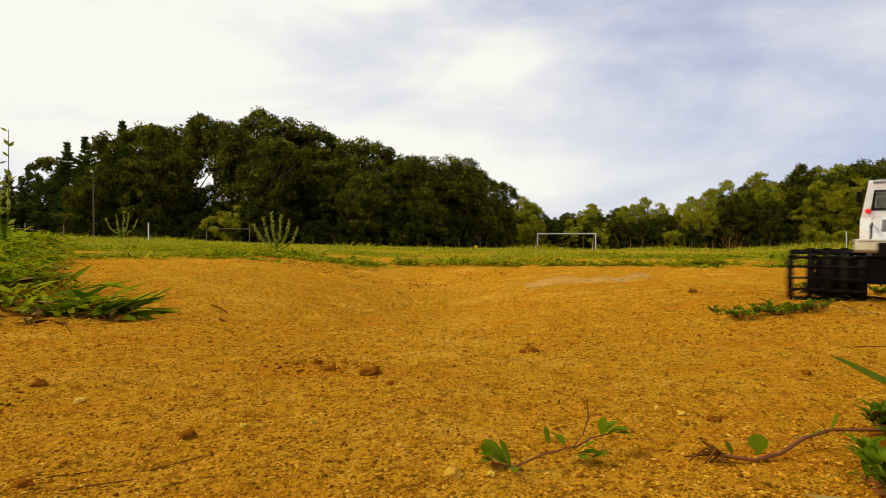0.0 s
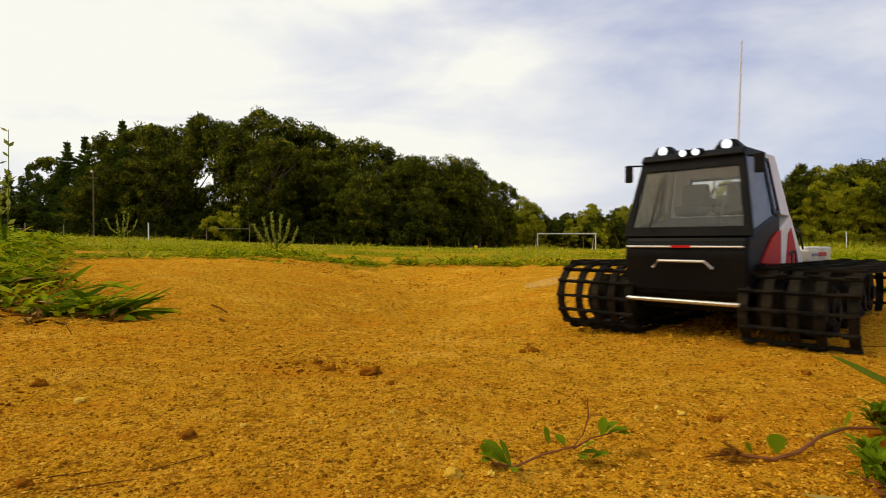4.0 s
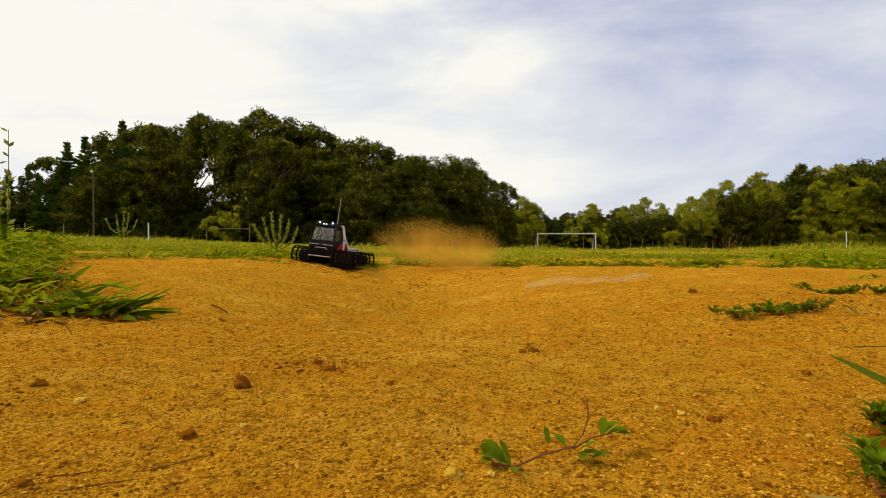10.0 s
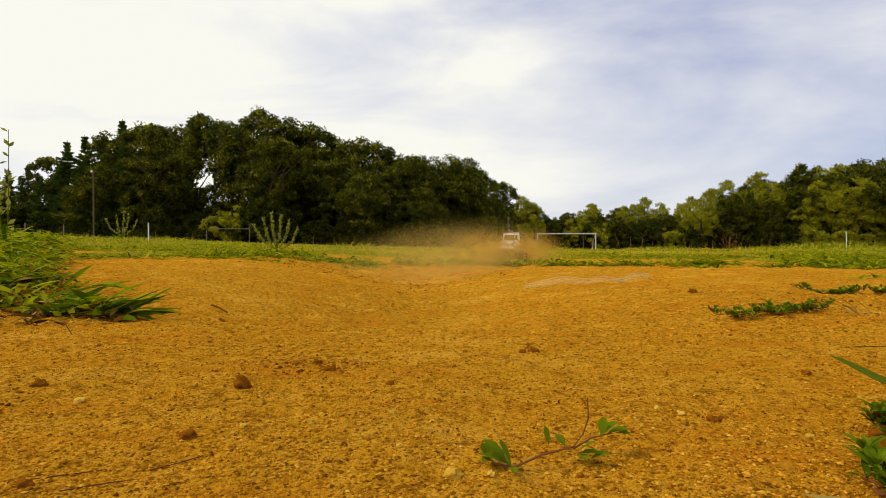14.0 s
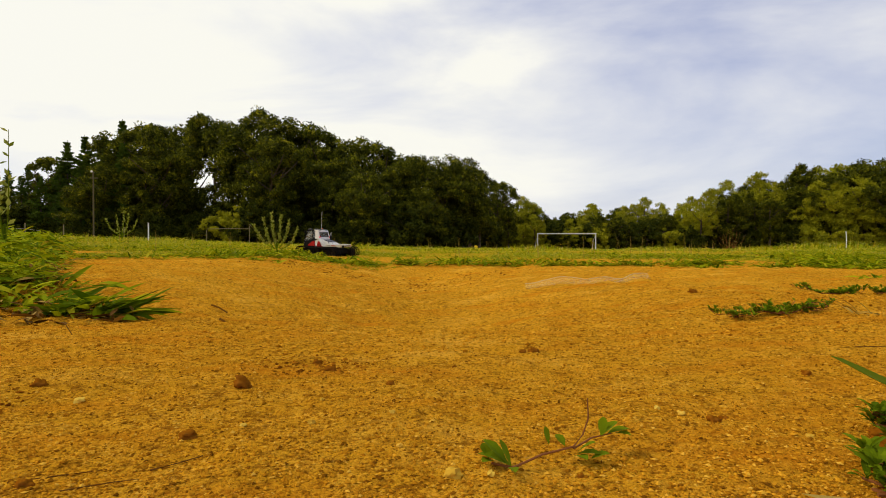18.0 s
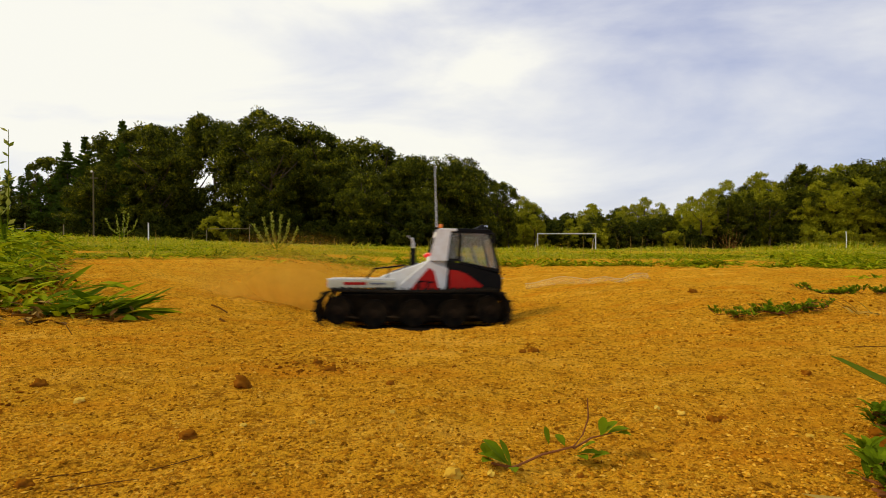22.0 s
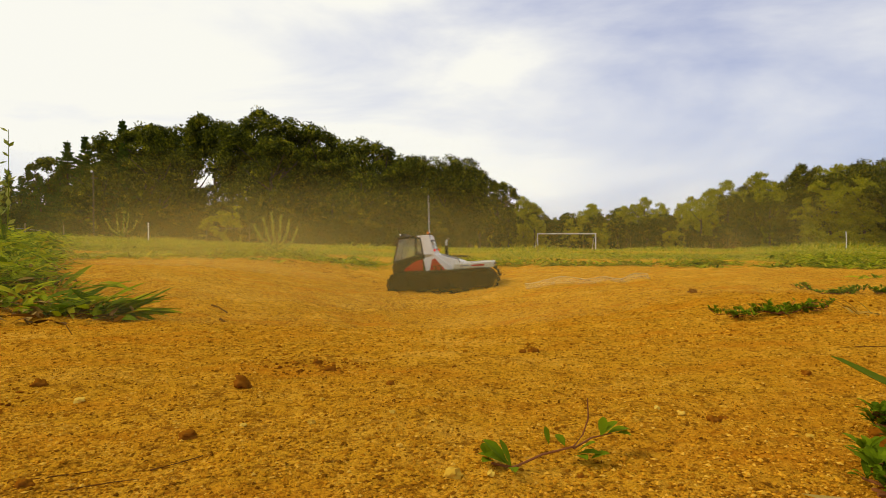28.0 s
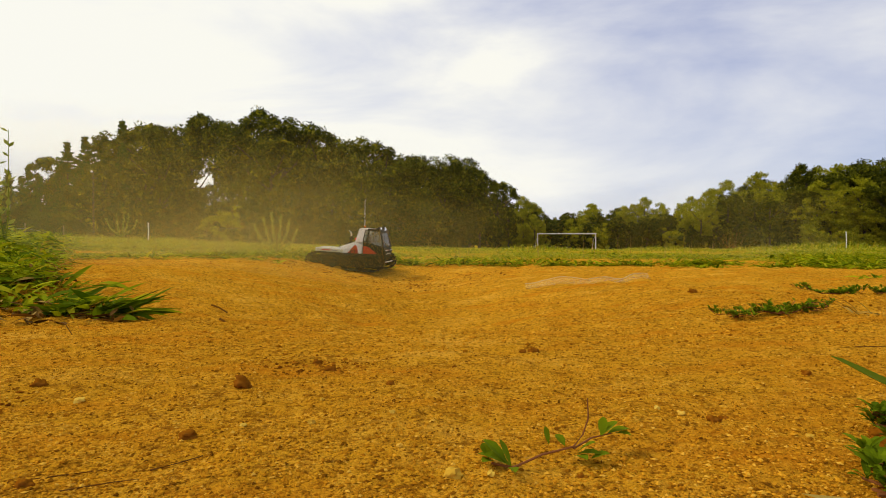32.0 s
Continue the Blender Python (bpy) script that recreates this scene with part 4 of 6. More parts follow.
        prism(bm, [(0.140, ROOF), (0.170, ROOF - 0.002), (0.168, ROOF + 0.010), (0.158, ROOF + 0.011)], sx * 0.037 - 0.016, sx * 0.037 + 0.016, 0.002, (ROOF, 0.45))
        hl = part("roof_lamp", bm, BLACK, car)
        bm = bmesh.new()
        bmesh.ops.create_cone(bm, cap_ends=True, segments=14, radius1=0.0056, radius2=0.0056, depth=0.0012, matrix=pose(sx * 0.037, 0.1695, ROOF + 0.0042, 90))
        part("lens", bm, LAMP_GLOW, hl, "lit white lens")
    for sx in (-1, 1):
        bm = bmesh.new()
        box(bm, (sx * 0.0075, 0.178, ROOF - 0.003), (0.014, 0.010, 0.009), 0.002)
        hl = part("roof_lamp", bm, BLACK, car)
        bm = bmesh.new()
        bmesh.ops.create_cone(bm, cap_ends=True, segments=14, radius1=0.0040, radius2=0.0040, depth=0.0012, matrix=pose(sx * 0.0075, 0.1832, ROOF - 0.003, 90))
        part("lens", bm, LAMP_GLOW, hl, "lit white lens")
    bm = bmesh.new()
    bmesh.ops.create_cone(bm, cap_ends=True, segments=14, radius1=0.007, radius2=0.006, depth=0.004, matrix=Matrix.Translation((0.003, 0.066, ROOF + 0.003)))
    bc = part("beacon", bm, BLACK, car)
    bm = bmesh.new()
    bmesh.ops.create_cone(bm, cap_ends=True, segments=14, radius1=0.0052, radius2=0.0048, depth=0.009, matrix=Matrix.Translation((0.003, 0.066, ROOF + 0.0095)))
    part("lens", bm, AMBER, bc, "amber beacon lens")
    bm = bmesh.new()
    tube(bm, [(-0.015, 0.058, ROOF - 0.001), (-0.015, 0.058, ROOF + 0.008)], 0.0035, 10)
    an = part("antenna", bm, BLACK, car)
    bm = bmesh.new()
    tube(bm, [(-0.015, 0.058, ROOF + 0.008), (-0.0160, 0.0555, ROOF + 0.08), (-0.0175, 0.053, ROOF + 0.158)], 0.0016, 8, 0.6)
    part("antenna_tube", bm, STEEL, an, "pale plastic aerial tube")
    # mirrors
    for sx in (-1, 1):
        bm = bmesh.new()
        tube(bm, [(sx * 0.060, 0.172, ROOF - 0.012), (sx * 0.074, 0.182, ROOF - 0.012)], 0.0012, 6)
        box(bm, (sx * 0.0745, 0.183, ROOF - 0.022), (0.010, 0.004, 0.022), 0.0015)
        part("mirror", bm, BLACK, car)
    # nose trim, grab handle, bumper bar
    bm = bmesh.new()
    box(bm, (0, 0.2045, 0.1055), (0.132, 0.004, 0.0026), 0.001)
    tr = part("nose_trim", bm, SILVER, car)
    bm = bmesh.new()
    box(bm, (0, 0.2062, 0.1057), (0.022, 0.0022, 0.0030))
    part("red_mark", bm, RED, tr)
    # bright swing arms and axle ends low between the wheels
    for sx in (-1, 1):
        for y in (-0.128, -0.043, 0.043, 0.128):
            bm = bmesh.new()
            tube(bm, [(sx * 0.131, y - 0.012, 0.024), (sx * 0.131, y + 0.010, 0.022)], 0.0022, 8)
            bmesh.ops.create_cone(bm, cap_ends=True, segments=10, radius1=0.0036, radius2=0.0036, depth=0.006, matrix=pose(sx * 0.131, y, 0.024, 0, 90, 0))
            part("swing_arm", bm, HUB, car)
    bm = bmesh.new()
    tube(bm, [(-0.034, 0.2035, 0.081), (-0.026, 0.2070, 0.089), (0.026, 0.2070, 0.089), (0.034, 0.2035, 0.081)], 0.0018, 8)
    part("grab_handle", bm, SILVER, car)
    bm = bmesh.new()
    tube(bm, [(-0.063, 0.207, 0.043), (0.063, 0.207, 0.043)], 0.0026, 10)
    part("bumper_bar", bm, SILVER, car)
    for sx in (-1, 1):
        bm = bmesh.new()
        tube(bm, [(sx * 0.03, 0.185, 0.043), (sx * 0.03, 0.207, 0.043)], 0.003, 8)
        part("bumper_bracket", bm, BLACK, car)
    # running gear
    wheels = []
    wb0 = bmesh.new()
    bmesh.ops.create_cone(wb0, cap_ends=True, segments=22, radius1=0.030, radius2=0.030, depth=0.030, matrix=pose(0, 0, 0, 0, 90, 0))
    bmesh.ops.bevel(wb0, geom=[e for e in wb0.edges if abs(e.verts[0].co.x - e.verts[1].co.x) < 1e-5], offset=0.003, segments=2, affect="EDGES")
    hub = bmesh.new()
    bmesh.ops.create_cone(hub, cap_ends=True, segments=14, radius1=0.014, radius2=0.014, depth=0.037, matrix=pose(0, 0, 0, 0, 90, 0))
    bmesh.ops.bevel(hub, geom=[e for e in hub.edges if abs(e.verts[0].co.x - e.verts[1].co.x) < 1e-5], offset=0.004, segments=2, affect="EDGES")
    first = None
    for sx in (-1, 1):
        for k, y in enumerate((-0.163, -0.085, 0.0, 0.085, 0.163)):
            lift = 0.008 if k in (0, 4) else 0.0
            if first is None:
                first = part("wheel", wb0, RUBBER, car)
                fhub = part("hub", hub, HUB, first, "dusty grey wheel hub")
                w = first
            else:
                w = new("wheel", first.data)
                w.parent = car
                h = new("hub", fhub.data)
                h.parent = w
                h["label"] = "dusty grey wheel hub"
            w.location = (sx * 0.114, y, 0.030 + lift)
            wheels.append(w)
    for sx in (-1, 1):
        bm = bmesh.new()
        prism(bm, [(-0.175, 0.030), (-0.160, 0.010), (0.160, 0.010), (0.175, 0.030), (0.175, 0.060), (0.160, 0.070), (-0.160, 0.070), (-0.175, 0.060)], sx * 0.070, sx * 0.096, 0.002)
        part("track_guide", bm, RUBBER, car)
    # tracks: a rubber belt and cross bars that stick out past it

    def loop_pos(s):
        """Place and slope along the track's run, s from 0 to 1."""
        half = 0.163
        zc = 0.0395
        L1, L2 = 2 * half, math.pi * 0.036
        total = 2 * L1 + 2 * L2
        d = s * total
        if d < L1:
            return -half + d, 0.0815 - 0.003 * math.sin(math.pi * d / L1), 0.0
        d -= L1
        if d < L2:
            a = math.pi * d / L2
            return half + 0.042 * math.sin(a), zc + (0.042 * math.cos(a) if a < math.pi / 2 else 0.0425 * math.cos(a)), -a
        d -= L2
        if d < L1:
            return half - d, -0.003, math.pi
        d -= L1
        a = math.pi * d / L2
        return -half - 0.042 * math.sin(a), zc + (-0.0425 * math.cos(a) if a < math.pi / 2 else -0.042 * math.cos(a)), math.pi - a
    nbar = 54
    bar0 = None
    for sx in (-1, 1):
        tr = None
        for x0 in (0.106, 0.060, 0.083, 0.129, 0.1565):          # the middle belt carries the others and the bars
            bm = bmesh.new()
            ra, rb = [], []
            for k in range(72):
                y, z, a = loop_pos(k / 72)
                n = Vector((0, math.sin(-a), math.cos(a)))
                p = Vector((0, y, z))
                ra.append([bm.verts.new(p + Vector((sx * x0, 0, 0)) + n * 0.001), bm.verts.new(p + Vector((sx * (x0 + 0.0095), 0, 0)) + n * 0.001)])
                rb.append([bm.verts.new(p + Vector((sx * x0, 0, 0)) - n * 0.0025), bm.verts.new(p + Vector((sx * (x0 + 0.0095), 0, 0)) - n * 0.0025)])
            for k in range(72):
                j = (k + 1) % 72
                bm.faces.new((ra[k][0], ra[k][1], ra[j][1], ra[j][0]))
                bm.faces.new((rb[k][0], rb[j][0], rb[j][1], rb[k][1]))
                bm.faces.new((ra[k][0], ra[j][0], rb[j][0], rb[k][0]))
                bm.faces.new((ra[k][1], rb[k][1], rb[j][1], ra[j][1]))
            bmesh.ops.recalc_face_normals(bm, faces=bm.faces[:])
            if tr is None:
                tr = part("track", bm, RUBBER, car, "black rubber track with cross bars")
            else:
                part("belt", bm, RUBBER, tr)
        for k in range(nbar):
            y, z, a = loop_pos((k + 0.5) / nbar)
            if bar0 is None:
                b = bmesh.new()
                box(b, (0, 0, 0.001), (0.108, 0.0036, 0.0046), 0.0010)
                for q in (-0.045, -0.015, 0.015, 0.045):
                    box(b, (q, 0, 0.0035), (0.012, 0.003, 0.004))
                bar0 = part("cross_bar", b, RUBBER, tr)
                g = bar0
            else:
                g = new("cross_bar", bar0.data)
                g.parent = tr
            g.matrix_basis = Matrix.Translation((sx * 0.113, y, z)) @ Matrix.Rotation(a, 4, "X")
    return car, wheels


CAR, WHEELS = vehicle()


# ---- things at the meadow's edge ----
def stand(b, d):
    x = b * d
    return x, d, height(x, d, False)


def goal():
    d = 62.0
    x0, x1 = 0.172 * d, 0.2775 * d
    z0, top = height(x0, d, False), EYE + 0.0165 * d
    g = new("football_goal")
    g.location = ((x0 + x1) / 2, d, z0)
    tagged(g, "white metal football goal standing in the meadow", "goal")
    h, w = top - z0, (x1 - x0) / 2
    for sx in (-1, 1):
        bm = bmesh.new()
        tube(bm, [(sx * w, 0, 0), (sx * w, 0, h)], 0.06, 10)
        part("post", bm, GOAL, g)
        bm = bmesh.new()
        tube(bm, [(sx * w, 0, h), (sx * w, 1.0, h * 0.6), (sx * w, 1.6, 0)], 0.03, 8)
        part("stay", bm, GOAL, g)
    bm = bmesh.new()
    tube(bm, [(-w - 0.08, 0, h), (w + 0.08, 0, h)], 0.06, 10)
    part("crossbar", bm, GOAL, g)


goal()


def post(b, d, tall, r, mat=WOOD, label="weathered grey fence post", name="fence_post", group="fence posts"):
    x, y, z = stand(b, d)
    bm = bmesh.new()
    tube(bm, [(0, 0, -0.1), (0.01, 0, tall * 0.5), (0, 0.01, tall)], r, 8, 0.9)
    ob = part(name, bm, mat)
    ob.location = (x, y, z)
    return tagged(ob, label, "post", group)


post(-0.536, 14.0, 0.52, 0.017, GOAL, "short white marker post in the grass", group="marker posts")
post(0.733, 17.0, 0.62, 0.012, GOAL, "short white marker post in the grass", group="marker posts")
for b_, d_ in ((-0.58, 26.0), (-0.43, 27.0), (-0.69, 25.0), (-0.76, 24.0)):
    post(b_, d_, 0.75, 0.025)
UX, UY, UZ = stand(-0.635, 34.0)
bm = bmesh.new()
tube(bm, [(0, 0, -0.2), (0, 0, 4.35)], 0.050, 10, 0.8)
pole = part("utility_pole", bm, OLD_WOOD)
pole.location = (UX, UY, UZ)
tagged(pole, "weathered wooden pole before the trees", "pole")
bm = bmesh.new()
box(bm, (0.05, 0, 3.95), (0.50, 0.05, 0.06), 0.01)
part("crossarm", bm, OLD_WOOD, pole)
bm = bmesh.new()
bmesh.ops.create_uvsphere(bm, u_segments=10, v_segments=6, radius=0.07, matrix=Matrix.Translation((-0.10, 0, 4.36)))
part("lamp_head", bm, GOAL, pole, "small pale lamp head")
bm = bmesh.new()
wire_pts = []
for k in range(14):
    b = -0.92 + 0.0145 * k
    d = 23.0 + k * 0.16
    wire_pts.append((b * d, d, height(b * d, d, False) + 0.62 - 0.012 * k + 0.02 * math.sin(k * 1.3)))
tube(bm, wire_pts, 0.004, 5)
tagged(part("fence_wire", bm, STEEL), "slack wire strung between the fence posts", "fence")
# a fallen grey branch over the old fence
bm = bmesh.new()
tube(bm, [(0, 0, 0), (0, 0, 0.78)], 0.015, 6)
tube(bm, [(-1.6, 0, 0.66), (-0.7, 0, 0.67), (0.05, 0, 0.66)], 0.011, 6)
tube(bm, [(0.0, 0, 0.84), (0.30, 0, 0.55), (0.55, 0, 0.26)], 0.012, 6)
brk = part("broken_rail", bm, WOOD)
brk.location = stand(-0.352, 21.0)
tagged(brk, "broken grey rail leaning on a thin post", "fence")


def sapling(b, d, tall, arms, seed, label, many=44, thick=0.013, bark=WEED, fan=1.0):
    """A young tree of upright rods, each set with short leaves."""
    rng = np.random.default_rng(seed)
    t = new("sapling")
    t.location = stand(b, d)
    tagged(t, label, "tree", "saplings")
    stem, verts, faces = bmesh.new(), [], []
    tube(stem, [(0, 0, -0.05), (0, 0, tall * 0.3)], tall * thick * 1.6, 6)
    for k in range(arms):
        a = (k / max(1, arms - 1) - 0.5) * 2 * fan
        top = Vector((a * tall * 0.52, rng.uniform(-0.15, 0.15) * tall, tall * (1.0 - 0.33 * abs(a) + rng.uniform(-0.06, 0.06))))
        low = Vector((a * 0.03, 0, tall * (0.12 + 0.1 * rng.random())))
        midp = (low + top) / 2 + Vector((a * tall * 0.07, 0, -0.07 * tall))
        pts = [low, (low + midp) / 2 + Vector((a * 0.03 * tall, 0, 0)), midp, (midp + top) / 2, top]
        tube(stem, pts, tall * thick, 5, 0.4)
        for i in range(many):
            q = rng.uniform(0.18, 1.0) * 3.999
            p = pts[int(q)].lerp(pts[int(q) + 1], q % 1)
            dr = Vector((rng.normal() * 0.6, rng.normal() * 0.6, rng.uniform(0.4, 1.2))).normalized()
            w = dr.orthogonal().normalized()
            L = tall * rng.uniform(0.05, 0.08)
            n0 = len(verts)
            verts += [p, p + dr * L * 0.5 + w * L * 0.22, p + dr * L, p + dr * L * 0.5 - w * L * 0.22]
            faces.append((n0, n0 + 1, n0 + 2, n0 + 3))
    part("stem", stem, bark, t)
    tagged(raw("leaves", [tuple(v) for v in verts], faces, SHOOT, t), kind="stuff")
    return t


sapling(-0.302, 3.95, 0.315, 6, 61, "young sapling with upright leafy rods in the meadow", 120, 0.012)
sapling(-0.583, 14.0, 0.85, 5, 62, "young sapling with upright leafy rods in the meadow")
sapling(-0.797, 1.9, 0.46, 3, 63, "leggy leafy shoot standing in tall grass", 16, 0.005, WEED, 0.14)


sapling(0.527, 60.0, 2.6, 7, 64, "thin reddish half-bare shrub before the trees", 5, 0.008, STEM)
sapling(0.515, 60.5, 2.0, 5, 65, "thin reddish half-bare shrub before the trees", 5, 0.008, STEM)


# ---- the bare sand ----
def crumbs(name, count, y0, y1, s0, s1, seed, label, mat=CRUMB):
    """Loose grains and lumps of soil, each a small uneven octahedron."""
    rng = np.random.default_rng(seed)
    d = y0 * (y1 / y0) ** (rng.random(count) ** 0.9)
    x = rng.uniform(-0.86, 0.86, count) * (d + 0.05)
    s = s0 * (s1 / s0) ** (rng.random(count) ** 2.2)
    z = np.array([height(float(a), float(b)) for a, b in zip(x, d)])
    base = np.array([(1, 0, 0), (-1, 0, 0), (0, 1, 0), (0, -1, 0), (0, 0, 0.8), (0, 0, -0.8)], float)
    ang = rng.uniform(0, 6.28, count)
    v = base[None] * rng.uniform(0.55, 1.25, (count, 6, 1))
    rx = v[:, :, 0] * np.cos(ang)[:, None] - v[:, :, 1] * np.sin(ang)[:, None]
    ry = v[:, :, 0] * np.sin(ang)[:, None] + v[:, :, 1] * np.cos(ang)[:, None]
    v = np.stack([rx, ry * 0.9, v[:, :, 2] * 0.72], 2) * s[:, None, None] + np.stack([x, d, z + s * 0.18], 1)[:, None, :]
    tri = np.array([(0, 2, 4), (2, 1, 4), (1, 3, 4), (3, 0, 4), (2, 0, 5), (1, 2, 5), (3, 1, 5), (0, 3, 5)])
    f = (np.arange(count) * 6)[:, None, None] + tri[None]
    ob = raw(name, v.reshape(-1, 3).tolist(), f.reshape(-1, 3).tolist(), mat)
    return tagged(ob, label, "soil", kind="stuff")


crumbs("soil_crumbs", 84000, 0.19, 1.2, 0.0005, 0.0020, 71, "loose crumbs of dark and pale sandy soil")
crumbs("soil_lumps", 20000, 0.6, 3.4, 0.0010, 0.0042, 72, "scattered lumps on the driven sand", LUMP)


def turned_soil():
    """Fresh dark lumps thrown up where the tracks bit into the hollow's rim and its near lip."""
    rng = np.random.default_rng(77)
    verts, faces = [], []
    shape = [(1, 0, 0), (-1, 0, 0), (0, 1, 0), (0, -1, 0), (0, 0, 0.8), (0, 0, -0.8)]
    tri = [(0, 2, 4), (2, 1, 4), (1, 3, 4), (3, 0, 4), (2, 0, 5), (1, 2, 5), (3, 1, 5), (0, 3, 5)]
    for cx, cy, sx, sy, count, size in ((-0.42, 2.72, 0.40, 0.13, 420, 0.007), (0.10, 2.85, 0.22, 0.10, 120, 0.006), (-0.20, 2.35, 0.25, 0.20, 120, 0.006), (-0.13, 0.55, 0.030, 0.025, 110, 0.0032), (-0.105, 0.53, 0.015, 0.015, 40, 0.0030), (-0.36, 0.42, 0.03, 0.02, 40, 0.0030),
                                        (0.62, 1.95, 0.10, 0.05, 60, 0.006), (0.05, 0.55, 0.12, 0.08, 160, 0.0018)):
        for _ in range(count):
            x, y = cx + sx * rng.normal(), cy + sy * rng.normal()
            s = size * rng.uniform(0.3, 1.2)
            k, a, z = len(verts), rng.uniform(0, 6.28), height(x, y)
            for p in shape:
                q = rng.uniform(0.55, 1.25)
                verts.append((x + s * q * (p[0] * math.cos(a) - p[1] * math.sin(a)), y + s * q * (p[0] * math.sin(a) + p[1] * math.cos(a)), z + s * (0.15 + 0.6 * q * p[2])))
            faces += [tuple(k + i for i in f) for f in tri]
    tagged(raw("turned_soil", verts, faces, TURNED), "dark red lumps of freshly turned soil", "soil", kind="stuff")


turned_soil()


def lump(x, y, r, seed, mat, name, label, group, squash=0.7):
    bm = bmesh.new()
    bmesh.ops.create_icosphere(bm, subdivisions=2 if name == "pebble" else 3, radius=r)
    rng = random.Random(seed)
    off = rng.uniform(0, 50)
    for v in bm.verts:
        k = 1 + 0.65 * noise.noise(v.co * (1.5 / r) + Vector((off, 0, 0))) + 0.35 * noise.noise(v.co * (3.4 / r) + Vector((0, off, 0))) + 0.32 * noise.noise(v.co * (6.0 / r) + Vector((0, 0, off)))
        v.co = Vector((v.co.x * k, v.co.y * k, v.co.z * k * squash))
    ob = part(name, bm, mat, smooth=name != "pebble")
    ob.location = (x, y, height(x, y) + r * squash * (0.45 if name == "pebble" else 0.2))
    return tagged(ob, label, "stone" if name == "pebble" else "clod", group)


for i, (x, y, r) in enumerate(((0.005, 0.276, 0.0040), (0.029, 0.290, 0.0021), (0.024, 0.274, 0.0022), (0.151, 0.387, 0.0021), (0.165, 0.379, 0.0026), (-0.034, 0.367, 0.0021), (-0.086, 0.359, 0.0024), (-0.282, 0.425, 0.0036), (-0.025, 0.315, 0.0018), (-0.090, 0.410, 0.0018), (0.223, 0.333, 0.0021), (-0.129, 0.354, 0.0019))):
    lump(x, y, r, 200 + i, PEBBLE, "pebble", "small pale pebble lying in the sand", "pebbles")
for i, (x, y, r) in enumerate(((0.179, 0.364, 0.0040), (0.191, 0.373, 0.0028), (-0.344, 0.468, 0.0062), (0.099, 0.601, 0.0052), (-0.156, 0.336, 0.0046), (-0.129, 0.561, 0.0050), (-0.107, 0.522, 0.0050), (0.539, 1.189, 0.0085), (0.313, 0.472, 0.0045), (0.070, 0.277, 0.0018), (-0.204, 0.267, 0.0040), (-0.043, 0.449, 0.0036), (0.087, 0.599, 0.0035))):
    lump(x, y, r, 300 + i, CLOD, "soil_clod", "dark crumbly clod of soil on the sand", "soil clods")
ROLLED = lump(-0.0638, 0.49, 0.0078, 407, CLOD, "soil_clod", "large dark clod knocked aside by the tracks", "soil clods", 0.6)


def twig(pts, r, label="thin dry twig lying on the sand"):
    bm = bmesh.new()
    tube(bm, [(x, y, height(x, y) + r * 0.9 + dz) for x, y, dz in pts], r, 5, 0.6)
    return tagged(part("twig", bm, TWIG), label, "twig", "twigs")


twig([(-0.486, 1.155, 0.006), (-0.465, 1.140, 0.005), (-0.442, 1.125, 0.002)], 0.0022)
twig([(-0.392, 0.965, 0.003), (-0.374, 0.955, 0.002)], 0.0024)
twig([(-0.185, 0.262, 0), (-0.165, 0.272, 0.001), (-0.155, 0.279, 0)], 0.0004)
twig([(-0.215, 0.270, 0), (-0.195, 0.280, 0), (-0.178, 0.290, 0)], 0.0004)
twig([(-0.155, 0.29, 0), (-0.145, 0.30, 0.0005), (-0.135, 0.308, 0)], 0.0005)
twig([(-0.62, 0.86, 0.003), (-0.55, 0.80, 0.002), (-0.50, 0.74, 0)], 0.0010)
twig([(0.42, 0.56, 0.001), (0.46, 0.555, 0.002), (0.50, 0.57, 0)], 0.0006)


def plastic_strip():
    """A clear plastic sheet, half buried on the hollow's rim."""
    verts, faces = [], []
    n = 24
    for j in range(3):
        for i in range(n):
            q = i / (n - 1)
            x = 0.272 + 0.445 * q
            y = 1.80 + 0.10 * q * q - 0.03 * math.sin(3 * q)
            z = height(x, y) + 0.002 + j * (0.011 * (1 - 0.5 * q) + 0.006 * math.sin(5 * q) ** 2) * 0.7
            verts.append((x, y + 0.012 * j + 0.006 * math.sin(9 * q), z))
    for j in range(2):
        for i in range(n - 1):
            faces.append((j * n + i, j * n + i + 1, (j + 1) * n + i + 1, (j + 1) * n + i))
    ob = raw("plastic_sheet", verts, faces, SHEET)
    for p in ob.data.polygons:
        p.use_smooth = True
    md = ob.modifiers.new("thickness", "SOLIDIFY")
    md.thickness = 0.0008
    tagged(ob, "half-buried strip of clear crumpled plastic", "plastic")
    bm = bmesh.new()
    tube(bm, [Vector(v) for v in verts[2 * n:]], 0.0011, 5)
    part("folded_edge", bm, FOLD, ob)


plastic_strip()


def leaf_blade(verts, faces, p, d, L, w, lift=0.3):
    """A pointed leaf with a fold along the middle."""
    d = Vector(d).normalized()
    s = d.cross(Vector((0, 0, 1))).normalized()
    k = len(verts)
    for q, ww in ((0.0, 0.10), (0.3, 0.85), (0.6, 1.0), (0.85, 0.55), (1.0, 0.02)):
        c = Vector(p) + d * L * q + Vector((0, 0, L * lift * math.sin(q * 2.4)))
        verts += [c - s * w * ww + Vector((0, 0, w * 0.25 * ww)), c, c + s * w * ww + Vector((0, 0, w * 0.25 * ww))]
    for i in range(4):
        for j in (0, 1):
            a = k + 3 * i + j
            faces.append((a, a + 1, a + 4, a + 3))


